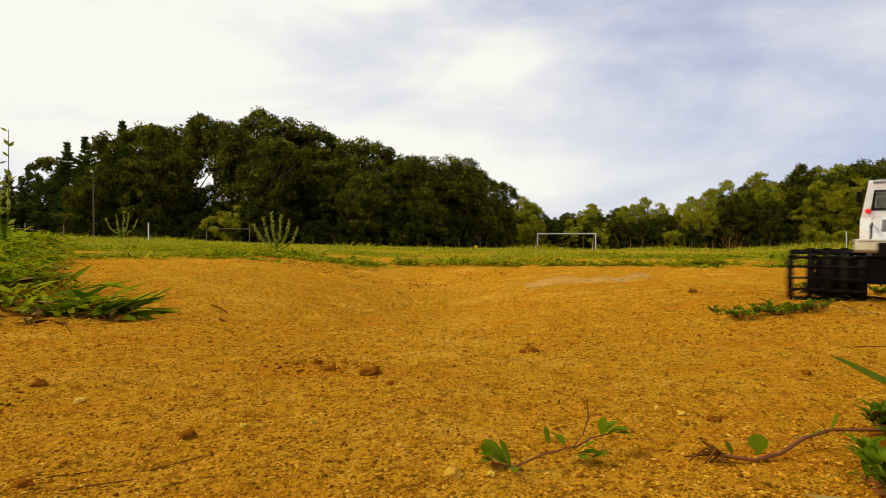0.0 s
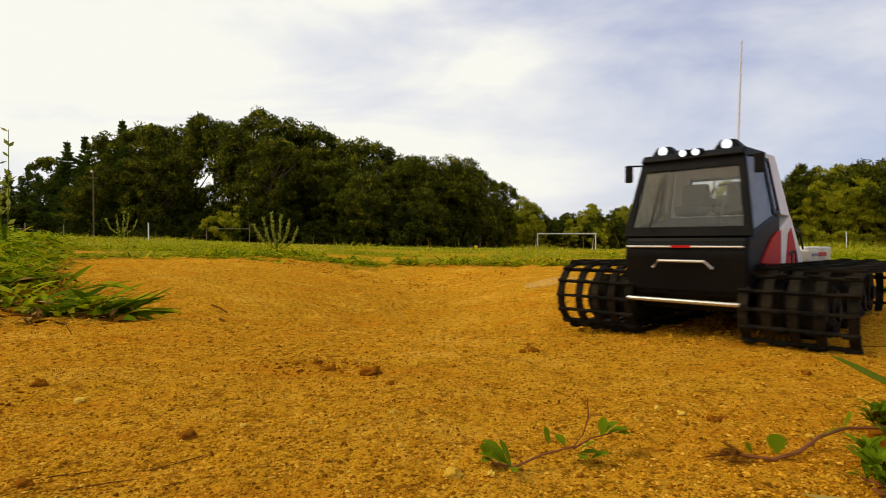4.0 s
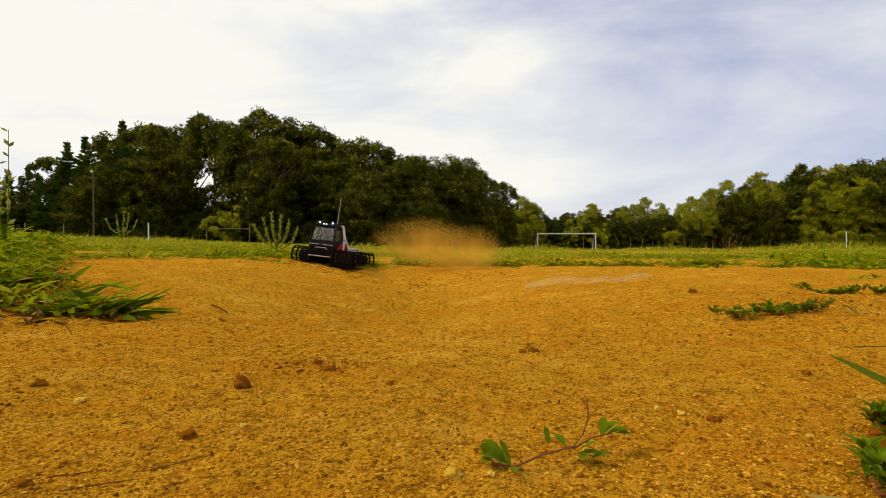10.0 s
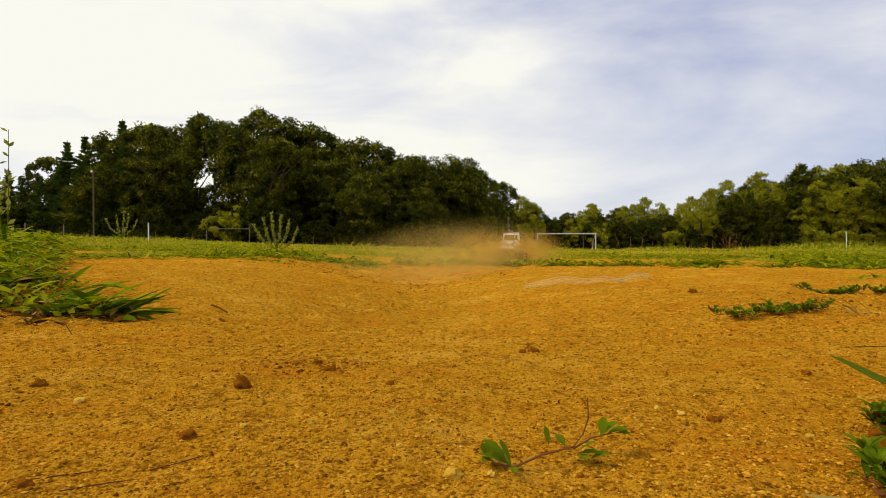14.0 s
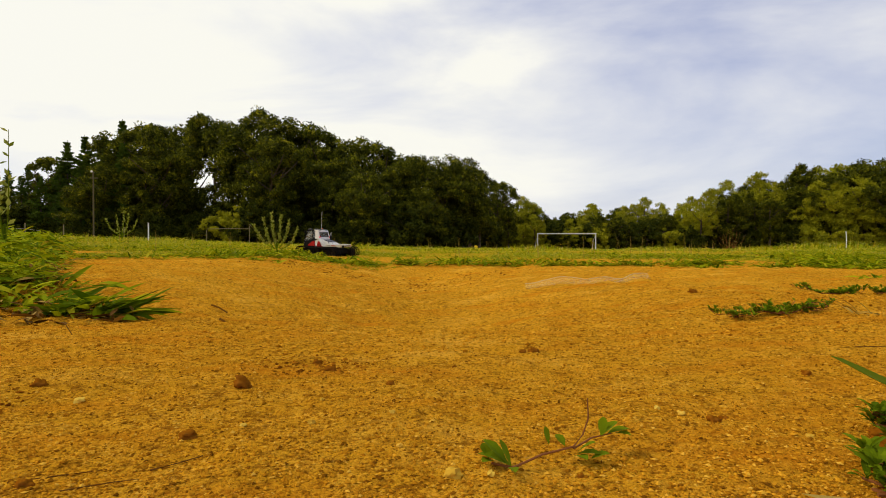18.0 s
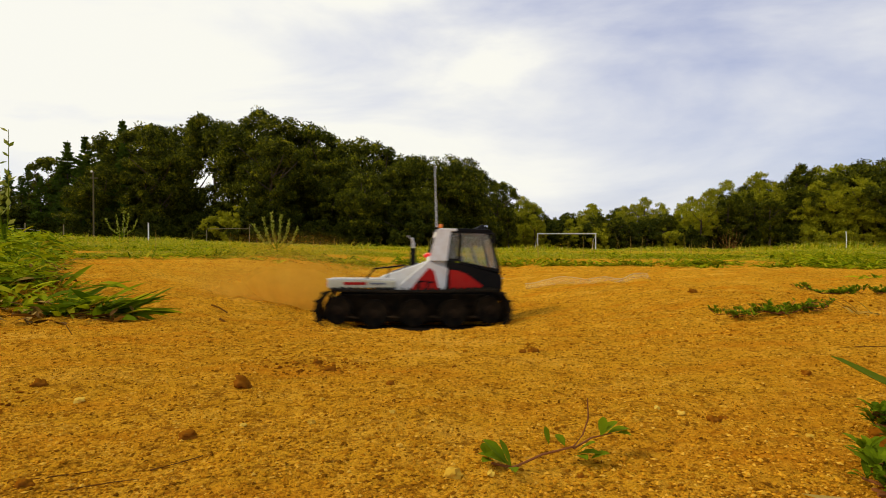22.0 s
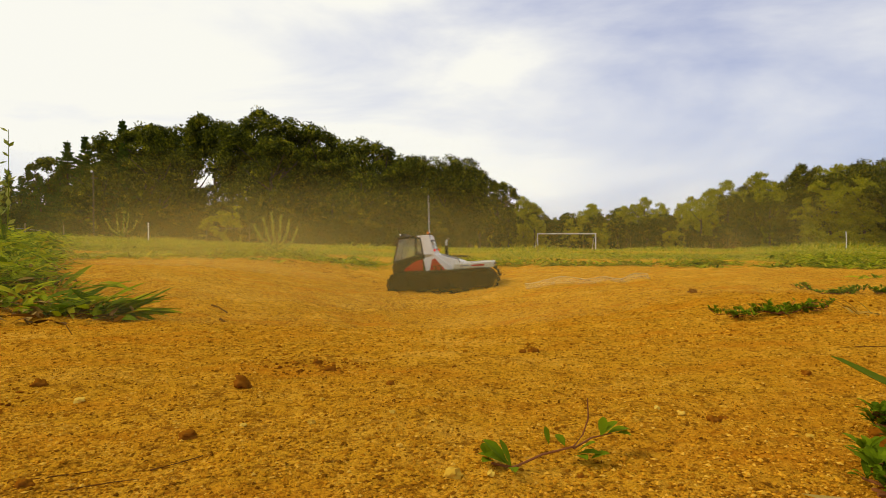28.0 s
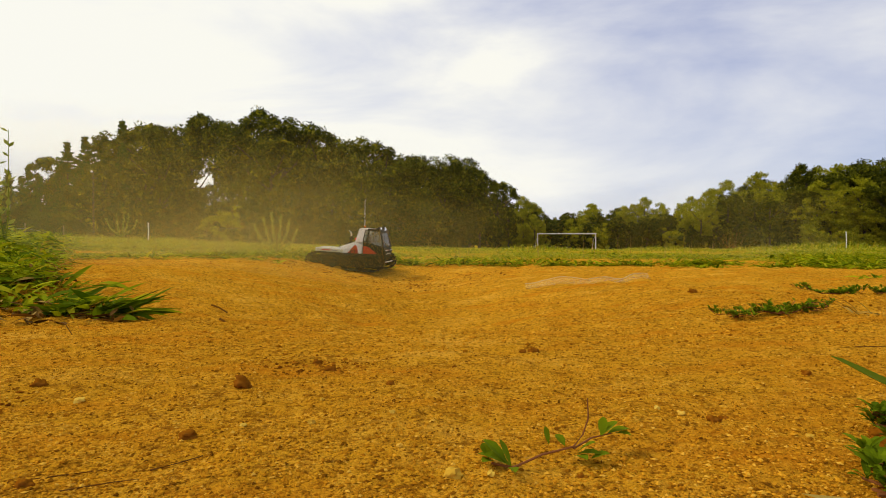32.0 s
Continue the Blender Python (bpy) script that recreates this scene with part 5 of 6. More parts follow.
def mat_weed(x0, y0, along, wide, runners, seed, leaf=0.011, label="low green mat of knotweed runners on bare sand"):
    """A weed of runners lying on the ground, leaves in pairs along them."""
    rng = np.random.default_rng(seed)
    t = new("weed")
    z0 = height(x0, y0)
    t.location = (x0, y0, z0)
    tagged(t, label, "weed", "weeds")
    verts, faces = [], []
    for k in range(runners):
        stems = bmesh.new()
        a = rng.uniform(0, 6.28)
        ex, ey = along * math.cos(a) * rng.uniform(0.5, 1), wide * math.sin(a) * rng.uniform(0.4, 1)
        pts = []
        for i in range(6):
            q = i / 5
            x, y = ex * q + 0.006 * rng.normal(), ey * q + 0.006 * rng.normal()
            pts.append((x, y, height(x0 + x, y0 + y) - z0 + 0.002 + 0.016 * q * rng.random()))
        tube(stems, pts, 0.0009, 4, 0.5)
        part("stem", stems, STEM, t)
        for i in range(24):
            q = rng.uniform(0.1, 1.0) * 4.999
            p = Vector(pts[int(q)]).lerp(Vector(pts[int(q) + 1]), q % 1)
            b = rng.uniform(0, 6.28)
            leaf_blade(verts, faces, p, (math.cos(b), math.sin(b), rng.uniform(0.1, 0.9)), leaf * rng.uniform(0.6, 1.3), leaf * 0.21, 0.2)
    tagged(raw("leaves", [tuple(v) for v in verts], faces, WEED, t), kind="stuff")
    return t


mat_weed(0.487, 0.80, 0.075, 0.040, 20, 501, 0.0085)
mat_weed(0.56, 0.82, 0.06, 0.03, 4, 502, 0.008)
mat_weed(0.425, 0.80, 0.05, 0.03, 6, 503, 0.0085)
mat_weed(0.94, 1.34, 0.11, 0.06, 14, 504, 0.012)
mat_weed(1.05, 1.32, 0.06, 0.05, 6, 505, 0.012)
broad_clump(0.615, 0.78, 14, 0.018, 0.055, 506, STRAW, 0.0022)["label"] = "dry straw-coloured grass tuft on the sand"


def sprig():
    """The small weed nearest the lens: red-brown stems, toothed green leaves."""
    x0, y0 = 0.070, 0.294
    t = new("weed")
    z0 = height(x0, y0)
    t.location = (x0, y0, z0)
    tagged(t, "small weed with red-brown stems and toothed green leaves", "weed", "weeds")
    bm = bmesh.new()
    tube(bm, [(-0.034, -0.013, 0.001), (-0.018, -0.006, 0.005), (0.0, 0.0, 0.007), (0.006, 0.004, 0.012), (0.009, 0.004, 0.021), (0.0085, 0.004, 0.032)], 0.0007, 6, 0.5)
    tube(bm, [(0.0, 0.0, 0.006), (0.012, 0.008, 0.009), (0.024, 0.012, 0.010)], 0.0006, 6, 0.6)
    tube(bm, [(-0.034, -0.013, 0.001), (-0.045, -0.012, 0.003)], 0.0007, 6)
    part("stem", bm, STEM, t)
    leaves = [((-0.035, -0.013, 0.002), (-1, 0.35, 0.15), 0.020, 0.0062), ((-0.037, -0.012, 0.003), (-0.8, 0.5, 0.55), 0.018, 0.0056), ((-0.035, -0.014, 0.002), (-0.45, 0.25, 0.9), 0.015, 0.0040), ((-0.043, -0.010, 0.003), (-0.7, -0.5, 0.1), 0.010, 0.0050),
              ((-0.046, -0.008, 0.004), (-0.3, 0.6, 0.6), 0.009, 0.0045), ((-0.035, -0.015, 0.002), (0.05, -0.9, 0.05), 0.011, 0.0036), ((0.002, 0.0, 0.003), (0.9, -0.5, 0.10), 0.014, 0.0052), ((0.002, 0.0, 0.004), (0.6, -0.3, 0.40), 0.013, 0.0044),
              ((0.001, 0.0, 0.002), (0.3, -0.9, 0.1), 0.013, 0.0044), ((0.008, -0.006, 0.003), (0.9, -0.1, 0.2), 0.011, 0.0046), ((0.017, 0.010, 0.009), (0.7, 0.1, 0.45), 0.014, 0.0050), ((0.022, 0.012, 0.010), (1.0, 0.0, 0.10), 0.014, 0.0052),
              ((0.026, 0.012, 0.010), (0.7, -0.5, 0.0), 0.010, 0.0044), ((0.018, 0.010, 0.009), (0.1, 0.1, 0.5), 0.011, 0.0040), ((-0.002, 0.012, 0.003), (-0.3, 0.5, 0.3), 0.009, 0.0040), ((-0.012, 0.006, 0.006), (-0.2, 0.2, 0.9), 0.010, 0.0034)]
    for p, d, L, w in leaves:
        v, f = [], []
        leaf_blade(v, f, p, d, 0.9 * L, 0.74 * w, 0.12)
        raw("leaf", [tuple(a) for a in v], f, WEED, t)


sprig()


def right_edge():
    """Blades and leaves of a clump close by."""
    clump = tagged(new("grass_clump"), "clump of long green grass blades at a weed's foot", "grass")
    for pts, w, label in ((((0.330, 0.372, 0.006), (0.300, 0.362, 0.0215), (0.272, 0.352, 0.034), (0.254, 0.346, 0.042), (0.242, 0.343, 0.047)), 0.0085, "long green grass blade arching over sand"),
                          (((0.224, 0.262, 0.002), (0.215, 0.266, 0.008), (0.206, 0.269, 0.013), (0.198, 0.271, 0.017)), 0.0045, "long green grass blade arching over sand"),
                          (((0.205, 0.238, 0.001), (0.190, 0.240, 0.003), (0.176, 0.244, 0.003), (0.164, 0.250, 0.002)), 0.0040, "fallen orange-brown blade of grass")):
        verts, faces = [], []
        m = len(pts)
        for i, (x, y, z) in enumerate(pts):
            d = Vector(pts[min(i + 1, m - 1)]) - Vector(pts[max(i - 1, 0)])
            s = d.cross(Vector((0.2, -0.5, 1))).normalized()
            k = w * (1.0 - (i / (m - 1)) ** 2 * 0.97)
            c = Vector((x, y, height(x, y) + z))
            verts += [c - s * k, c + Vector((0, 0, -k * 0.35)), c + s * k]
        for i in range(m - 1):
            for j in (0, 1):
                a = 3 * i + j
                faces.append((a, a + 1, a + 4, a + 3))
        ob = raw("blade", [tuple(v) for v in verts], faces, STRAW if "orange" in label else WEED, clump)
        for f in ob.data.polygons:
            f.use_smooth = True
        ob["label"] = label
    mat_weed(0.279, 0.335, 0.020, 0.02, 6, 520, 0.010, "dark green leafy weed with rooted stems")
    mat_weed(0.228, 0.272, 0.014, 0.02, 6, 521, 0.010, "dark green leafy weed with rooted stems")
    mat_weed(0.262, 0.300, 0.016, 0.02, 7, 522, 0.011, "dark green leafy weed with rooted stems")
    mat_weed(0.212, 0.250, 0.012, 0.016, 6, 523, 0.009, "dark green leafy weed with rooted stems")
    for i, (x, y, r) in enumerate(((0.268, 0.335, 0.007), (0.240, 0.300, 0.006), (0.258, 0.318, 0.007), (0.212, 0.258, 0.005))):
        lump(x, y, r, 360 + i, CLOD, "soil_clod", "dark rooty clod at a weed's foot", "soil clods")


right_edge()


def torn_runner():
    """A rooted runner lying loose until the vehicle drags it off."""
    t = new("weed_runner")
    x0, y0 = 0.185, 0.300
    t.location = (x0, y0, height(x0, y0))
    tagged(t, "torn weed runner with a dry root lying on sand", "weed", "weeds")
    bm = bmesh.new()
    tube(bm, [(-0.036, -0.006, 0.002), (-0.020, -0.010, 0.001), (-0.004, -0.006, 0.003), (0.020, 0.010, 0.006), (0.042, 0.020, 0.007), (0.075, 0.022, 0.006)], 0.0012, 6, 0.8)
    part("stem", bm, STEM, t)
    for k in range(9):
        a = k * 0.7
        bm = bmesh.new()
        tube(bm, [(-0.036, -0.006, 0.003), (-0.036 - 0.010 * abs(math.cos(a)), -0.006 + 0.006 * math.sin(a), 0.004 + 0.004 * math.sin(2 * a)), (-0.042 + 0.014 * math.cos(a), -0.008 + 0.008 * math.sin(a), 0.001)], 0.0010, 4, 0.4)
        part("root", bm, TWIG, t)
    for p, d, L, w in (((-0.017, -0.008, 0.003), (0.1, 0.2, 1.0), 0.010, 0.005), ((-0.030, -0.006, 0.002), (-0.2, -0.1, 0.4), 0.009, 0.002), ((0.040, 0.018, 0.007), (0.3, -0.1, 0.8), 0.011, 0.003), ((0.038, 0.018, 0.007), (-0.8, 0, 0.5), 0.010, 0.002), ((0.022, 0.010, 0.006), (0.5, -0.4, 0.5), 0.009, 0.002)):
        v, f = [], []
        leaf_blade(v, f, p, d, L, w, 0.1)
        raw("leaf", [tuple(a) for a in v], f, WEED, t)
    return t


RUNNER = torn_runner()


# ---- dust: specks in loose clouds, thrown up by the tracks and drifting ----
def dust_mesh(seed, count, spread, size, mat):
    rng = np.random.default_rng(seed)
    k = 5
    cen = rng.normal(0, 0.45, (k, 3)) * np.array(spread)
    c = cen[rng.integers(k, size=count)] + np.clip(rng.normal(0, 0.55, (count, 3)), -1.05, 1.05) * rng.uniform(0.85, 1.0, (count, 1)) * np.array(spread)
    a = rng.normal(size=(count, 3))
    a /= np.linalg.norm(a, axis=1)[:, None]
    b = np.cross(a, rng.normal(size=(count, 3)))
    b /= np.linalg.norm(b, axis=1)[:, None]
    s = size * rng.uniform(0.6, 1.4, (count, 1))
    v = np.stack([c - a * s - b * s, c + a * s - b * s * 0.6, c + b * s * 1.3], 1).reshape(-1, 3)
    me = bpy.data.meshes.new("dust_cloud")
    me.from_pydata(v.tolist(), [], np.arange(3 * count).reshape(-1, 3).tolist())
    me.materials.append(mat)
    return me


SMALL = dust_mesh(91, 40000, (0.12, 0.08, 0.035), 0.0004, DUST)


def veil_mesh(seed, wide, high, depth, layers, mat):
    """Wavy sheets of airborne dust, one behind the other."""
    verts, faces, nx, nz = [], [], 37, 13
    for k in range(layers):
        y0 = depth * (k - (layers - 1) / 2)
        base = len(verts)
        for i in range(nz):
            for j in range(nx):
                u, w = 2 * j / (nx - 1) - 1, 2 * i / (nz - 1) - 1
                y = y0 + 0.35 * depth * math.sin(3.0 * u + seed + k) + 0.25 * depth * math.sin(4.1 * w + 2.2 * u + seed)
                verts.append((u * wide, y, w * high))
        faces += [(base + i * nx + j, base + i * nx + j + 1, base + (i + 1) * nx + j + 1, base + (i + 1) * nx + j) for i in range(nz - 1) for j in range(nx - 1)]
    me = bpy.data.meshes.new("dust_veil")
    me.from_pydata(verts, [], faces)
    me.materials.append(mat)
    for f in me.polygons:
        f.use_smooth = True
    return me


NEAR = veil_mesh(95, 0.34, 0.12, 0.14, 1, NEAR_DUST)
COLUMN = veil_mesh(98, 0.33, 0.24, 0.08, 1, COLUMN_DUST)
DENSE = veil_mesh(97, 0.26, 0.19, 0.08, 1, DENSE_DUST)
BURST = veil_mesh(96, 0.15, 0.13, 0.06, 1, BURST_DUST)
PLUME = veil_mesh(92, 0.34, 0.17, 0.16, 1, PUFF_DUST)
WIDE = veil_mesh(93, 0.75, 0.26, 0.22, 1, THIN_DUST)
HAZE = veil_mesh(94, 2.3, 0.50, 0.5, 1, HAZE_DUST)

# each: mesh, start, x, y of the throw, drift in x and y a second, height reached, seconds in the air
THROWS = [
    (PLUME, 5.2, -0.12, 0.42, 0.02, 0.0, -0.10, 0.9), (BURST, 6.6, -0.45, 1.72, -0.03, 0.02, 0.0, 0.7), (DENSE, 8.5, -0.02, 2.92, 0.03, 0.02, 0.03, 0.9), (BURST, 8.65, -0.06, 2.92, 0.05, 0.02, -0.01, 0.8), (BURST, 10.6, -0.88, 2.95, 0.0, 0.0, 0.04, 0.9),
    (BURST, 11.5, -0.28, 2.65, 0.05, 0.0, 0.0, 0.9), (BURST, 24.6, -0.04, 1.46, -0.05, 0.0, 0.02, 1.0), (COLUMN, 25.08, -0.14, 1.50, -0.10, 0.0, 0.03, 1.0), (COLUMN, 25.1, -0.04, 1.33, -0.04, 0.0, -0.02, 1.0),
    (SMALL, 0.3, 1.40, 1.75, 0.10, 0.05, 0.06, 1.6), (WIDE, 0.6, 1.75, 2.3, 0.10, 0.05, 0.08, 0.8), (SMALL, 1.2, 0.80, 2.5, -0.1, 0.1, 0.08, 1.5),
    (SMALL, 5.3, -0.28, 0.60, -0.10, -0.02, 0.02, 1.1), (SMALL, 5.5, -0.15, 0.55, 0.02, -0.03, 0.01, 1.4), (NEAR, 5.4, -0.20, 0.53, -0.02, 0.0, -0.05, 1.5),
    (SMALL, 6.2, -0.22, 0.98, 0.05, -0.05, 0.01, 1.0), (SMALL, 6.6, -0.42, 1.50, -0.05, 0.0, 0.01, 1.1), (SMALL, 7.2, -0.12, 1.85, 0.05, 0.0, 0.01, 0.9), (SMALL, 8.2, -0.05, 2.7, 0.2, 0.0, 0.03, 0.8),
    (PLUME, 8.6, -0.05, 2.9, 0.06, 0.05, 0.04, 0.8), (PLUME, 8.6, -0.02, 2.95, 0.02, 0.05, 0.05, 0.9), (NEAR, 8.65, -0.08, 2.85, 0.05, 0.05, 0.02, 0.8), (PLUME, 9.1, 0.02, 3.0, 0.10, 0.15, 0.13, 1.0), (PLUME, 9.4, -0.20, 3.1, 0.10, 0.15, 0.18, 0.9),
    (SMALL, 10.2, -0.85, 3.0, -0.05, 0.0, 0.13, 1.2), (PLUME, 10.6, -0.75, 2.9, -0.08, 0.05, 0.10, 1.4), (PLUME, 11.1, -0.58, 2.6, 0.00, 0.0, 0.08, 1.1), (PLUME, 11.2, -0.46, 2.6, 0.08, -0.02, 0.04, 1.1),
    (PLUME, 11.4, -0.45, 2.6, 0.15, 0.0, 0.08, 1.1), (PLUME, 11.5, -0.32, 2.62, 0.12, 0.0, 0.04, 1.1), (PLUME, 11.6, -0.22, 2.62, 0.05, 0.0, 0.08, 1.1), (PLUME, 11.7, -0.12, 2.60, 0.10, 0.0, 0.01, 1.1),
    (WIDE, 11.4, -0.35, 2.7, 0.12, 0.05, 0.04, 2.6), (COLUMN, 12.3, -0.32, 2.85, 0.06, 0.05, 0.02, 1.4), (COLUMN, 12.5, 0.06, 2.95, 0.04, 0.05, 0.0, 1.2),
    (WIDE, 12.6, 0.05, 3.0, 0.05, 0.10, 0.05, 2.4), (PLUME, 12.9, 0.20, 3.2, 0.05, 0.1, 0.07, 1.5), (WIDE, 13.3, 0.10, 3.6, 0.08, 0.1, 0.08, 2.2), (PLUME, 13.6, 0.55, 4.0, 0.15, 0.1, 0.10, 1.6),
    (WIDE, 14.1, 0.90, 4.4, 0.10, 0.0, 0.06, 1.6),
    (SMALL, 21.3, -0.45, 1.5, 0.0, 0.0, 0.02, 1.0), (NEAR, 21.5, -0.36, 1.35, -0.02, 0.0, 0.0, 0.9), (PLUME, 21.55, -0.40, 1.42, -0.03, 0.0, 0.03, 0.9), (NEAR, 22.4, 0.05, 1.05, 0.10, 0.0, -0.06, 1.1), (NEAR, 22.6, 0.35, 1.05, 0.05, 0.0, -0.05, 1.1), (SMALL, 22.1, -0.05, 1.08, 0.1, -0.02, 0.03, 0.8), (SMALL, 22.3, 0.12, 1.05, 0.05, 0.0, 0.01, 1.1), (NEAR, 22.6, 0.15, 1.12, 0.05, 0.0, -0.02, 0.8),
    (SMALL, 22.8, 0.30, 1.12, 0.05, 0.05, 0.0, 0.7), (NEAR, 23.2, 0.72, 1.75, 0.05, 0.05, -0.01, 1.1), (WIDE, 23.1, 0.9, 2.05, 0.03, 0.05, -0.08, 1.8), (SMALL, 23.3, 0.62, 1.55, 0.05, 0.08, 0.0, 1.0), (SMALL, 24.4, -0.02, 1.50, -0.15, 0.0, 0.02, 0.9), (NEAR, 24.6, -0.05, 1.46, -0.12, 0.0, 0.00, 1.1), (PLUME, 24.8, -0.12, 1.50, -0.12, 0.0, 0.00, 1.2),
    (WIDE, 25.4, -0.35, 1.6, -0.20, 0.15, 0.10, 3.0),
    (HAZE, 23.9, 1.5, 2.0, 0.02, 0.03, -0.02, 2.4), (HAZE, 24.0, 2.2, 3.2, 0.02, 0.03, 0.16, 2.6),
    (HAZE, 25.8, -1.5, 2.75, -0.06, 0.05, 0.12, 9.0), (HAZE, 26.2, -0.5, 3.7, -0.02, 0.05, 0.10, 9.0), (HAZE, 26.6, 2.2, 4.3, 0.06, 0.04, 0.22, 9.0), (HAZE, 26.3, -0.1, 1.45, -0.03, 0.03, -0.12, 2.5), (HAZE, 26.4, 0.7, 1.15, 0.02, 0.02, -0.12, 2.8), (HAZE, 28.8, -1.3, 1.7, -0.03, 0.03, 0.08, 9.0),
    (WIDE, 28.2, -0.3, 2.0, -0.1, 0.08, -0.03, 1.6), (PLUME, 29.0, -0.50, 2.15, -0.05, 0.05, -0.02, 1.1), (NEAR, 29.5, -0.72, 2.05, -0.05, 0.05, 0.0, 1.2),
    (HAZE, 28.6, -1.3, 2.2, -0.05, 0.06, 0.22, 9.0), (WIDE, 30.8, -1.15, 3.0, -0.08, 0.05, 0.03, 4.0)]

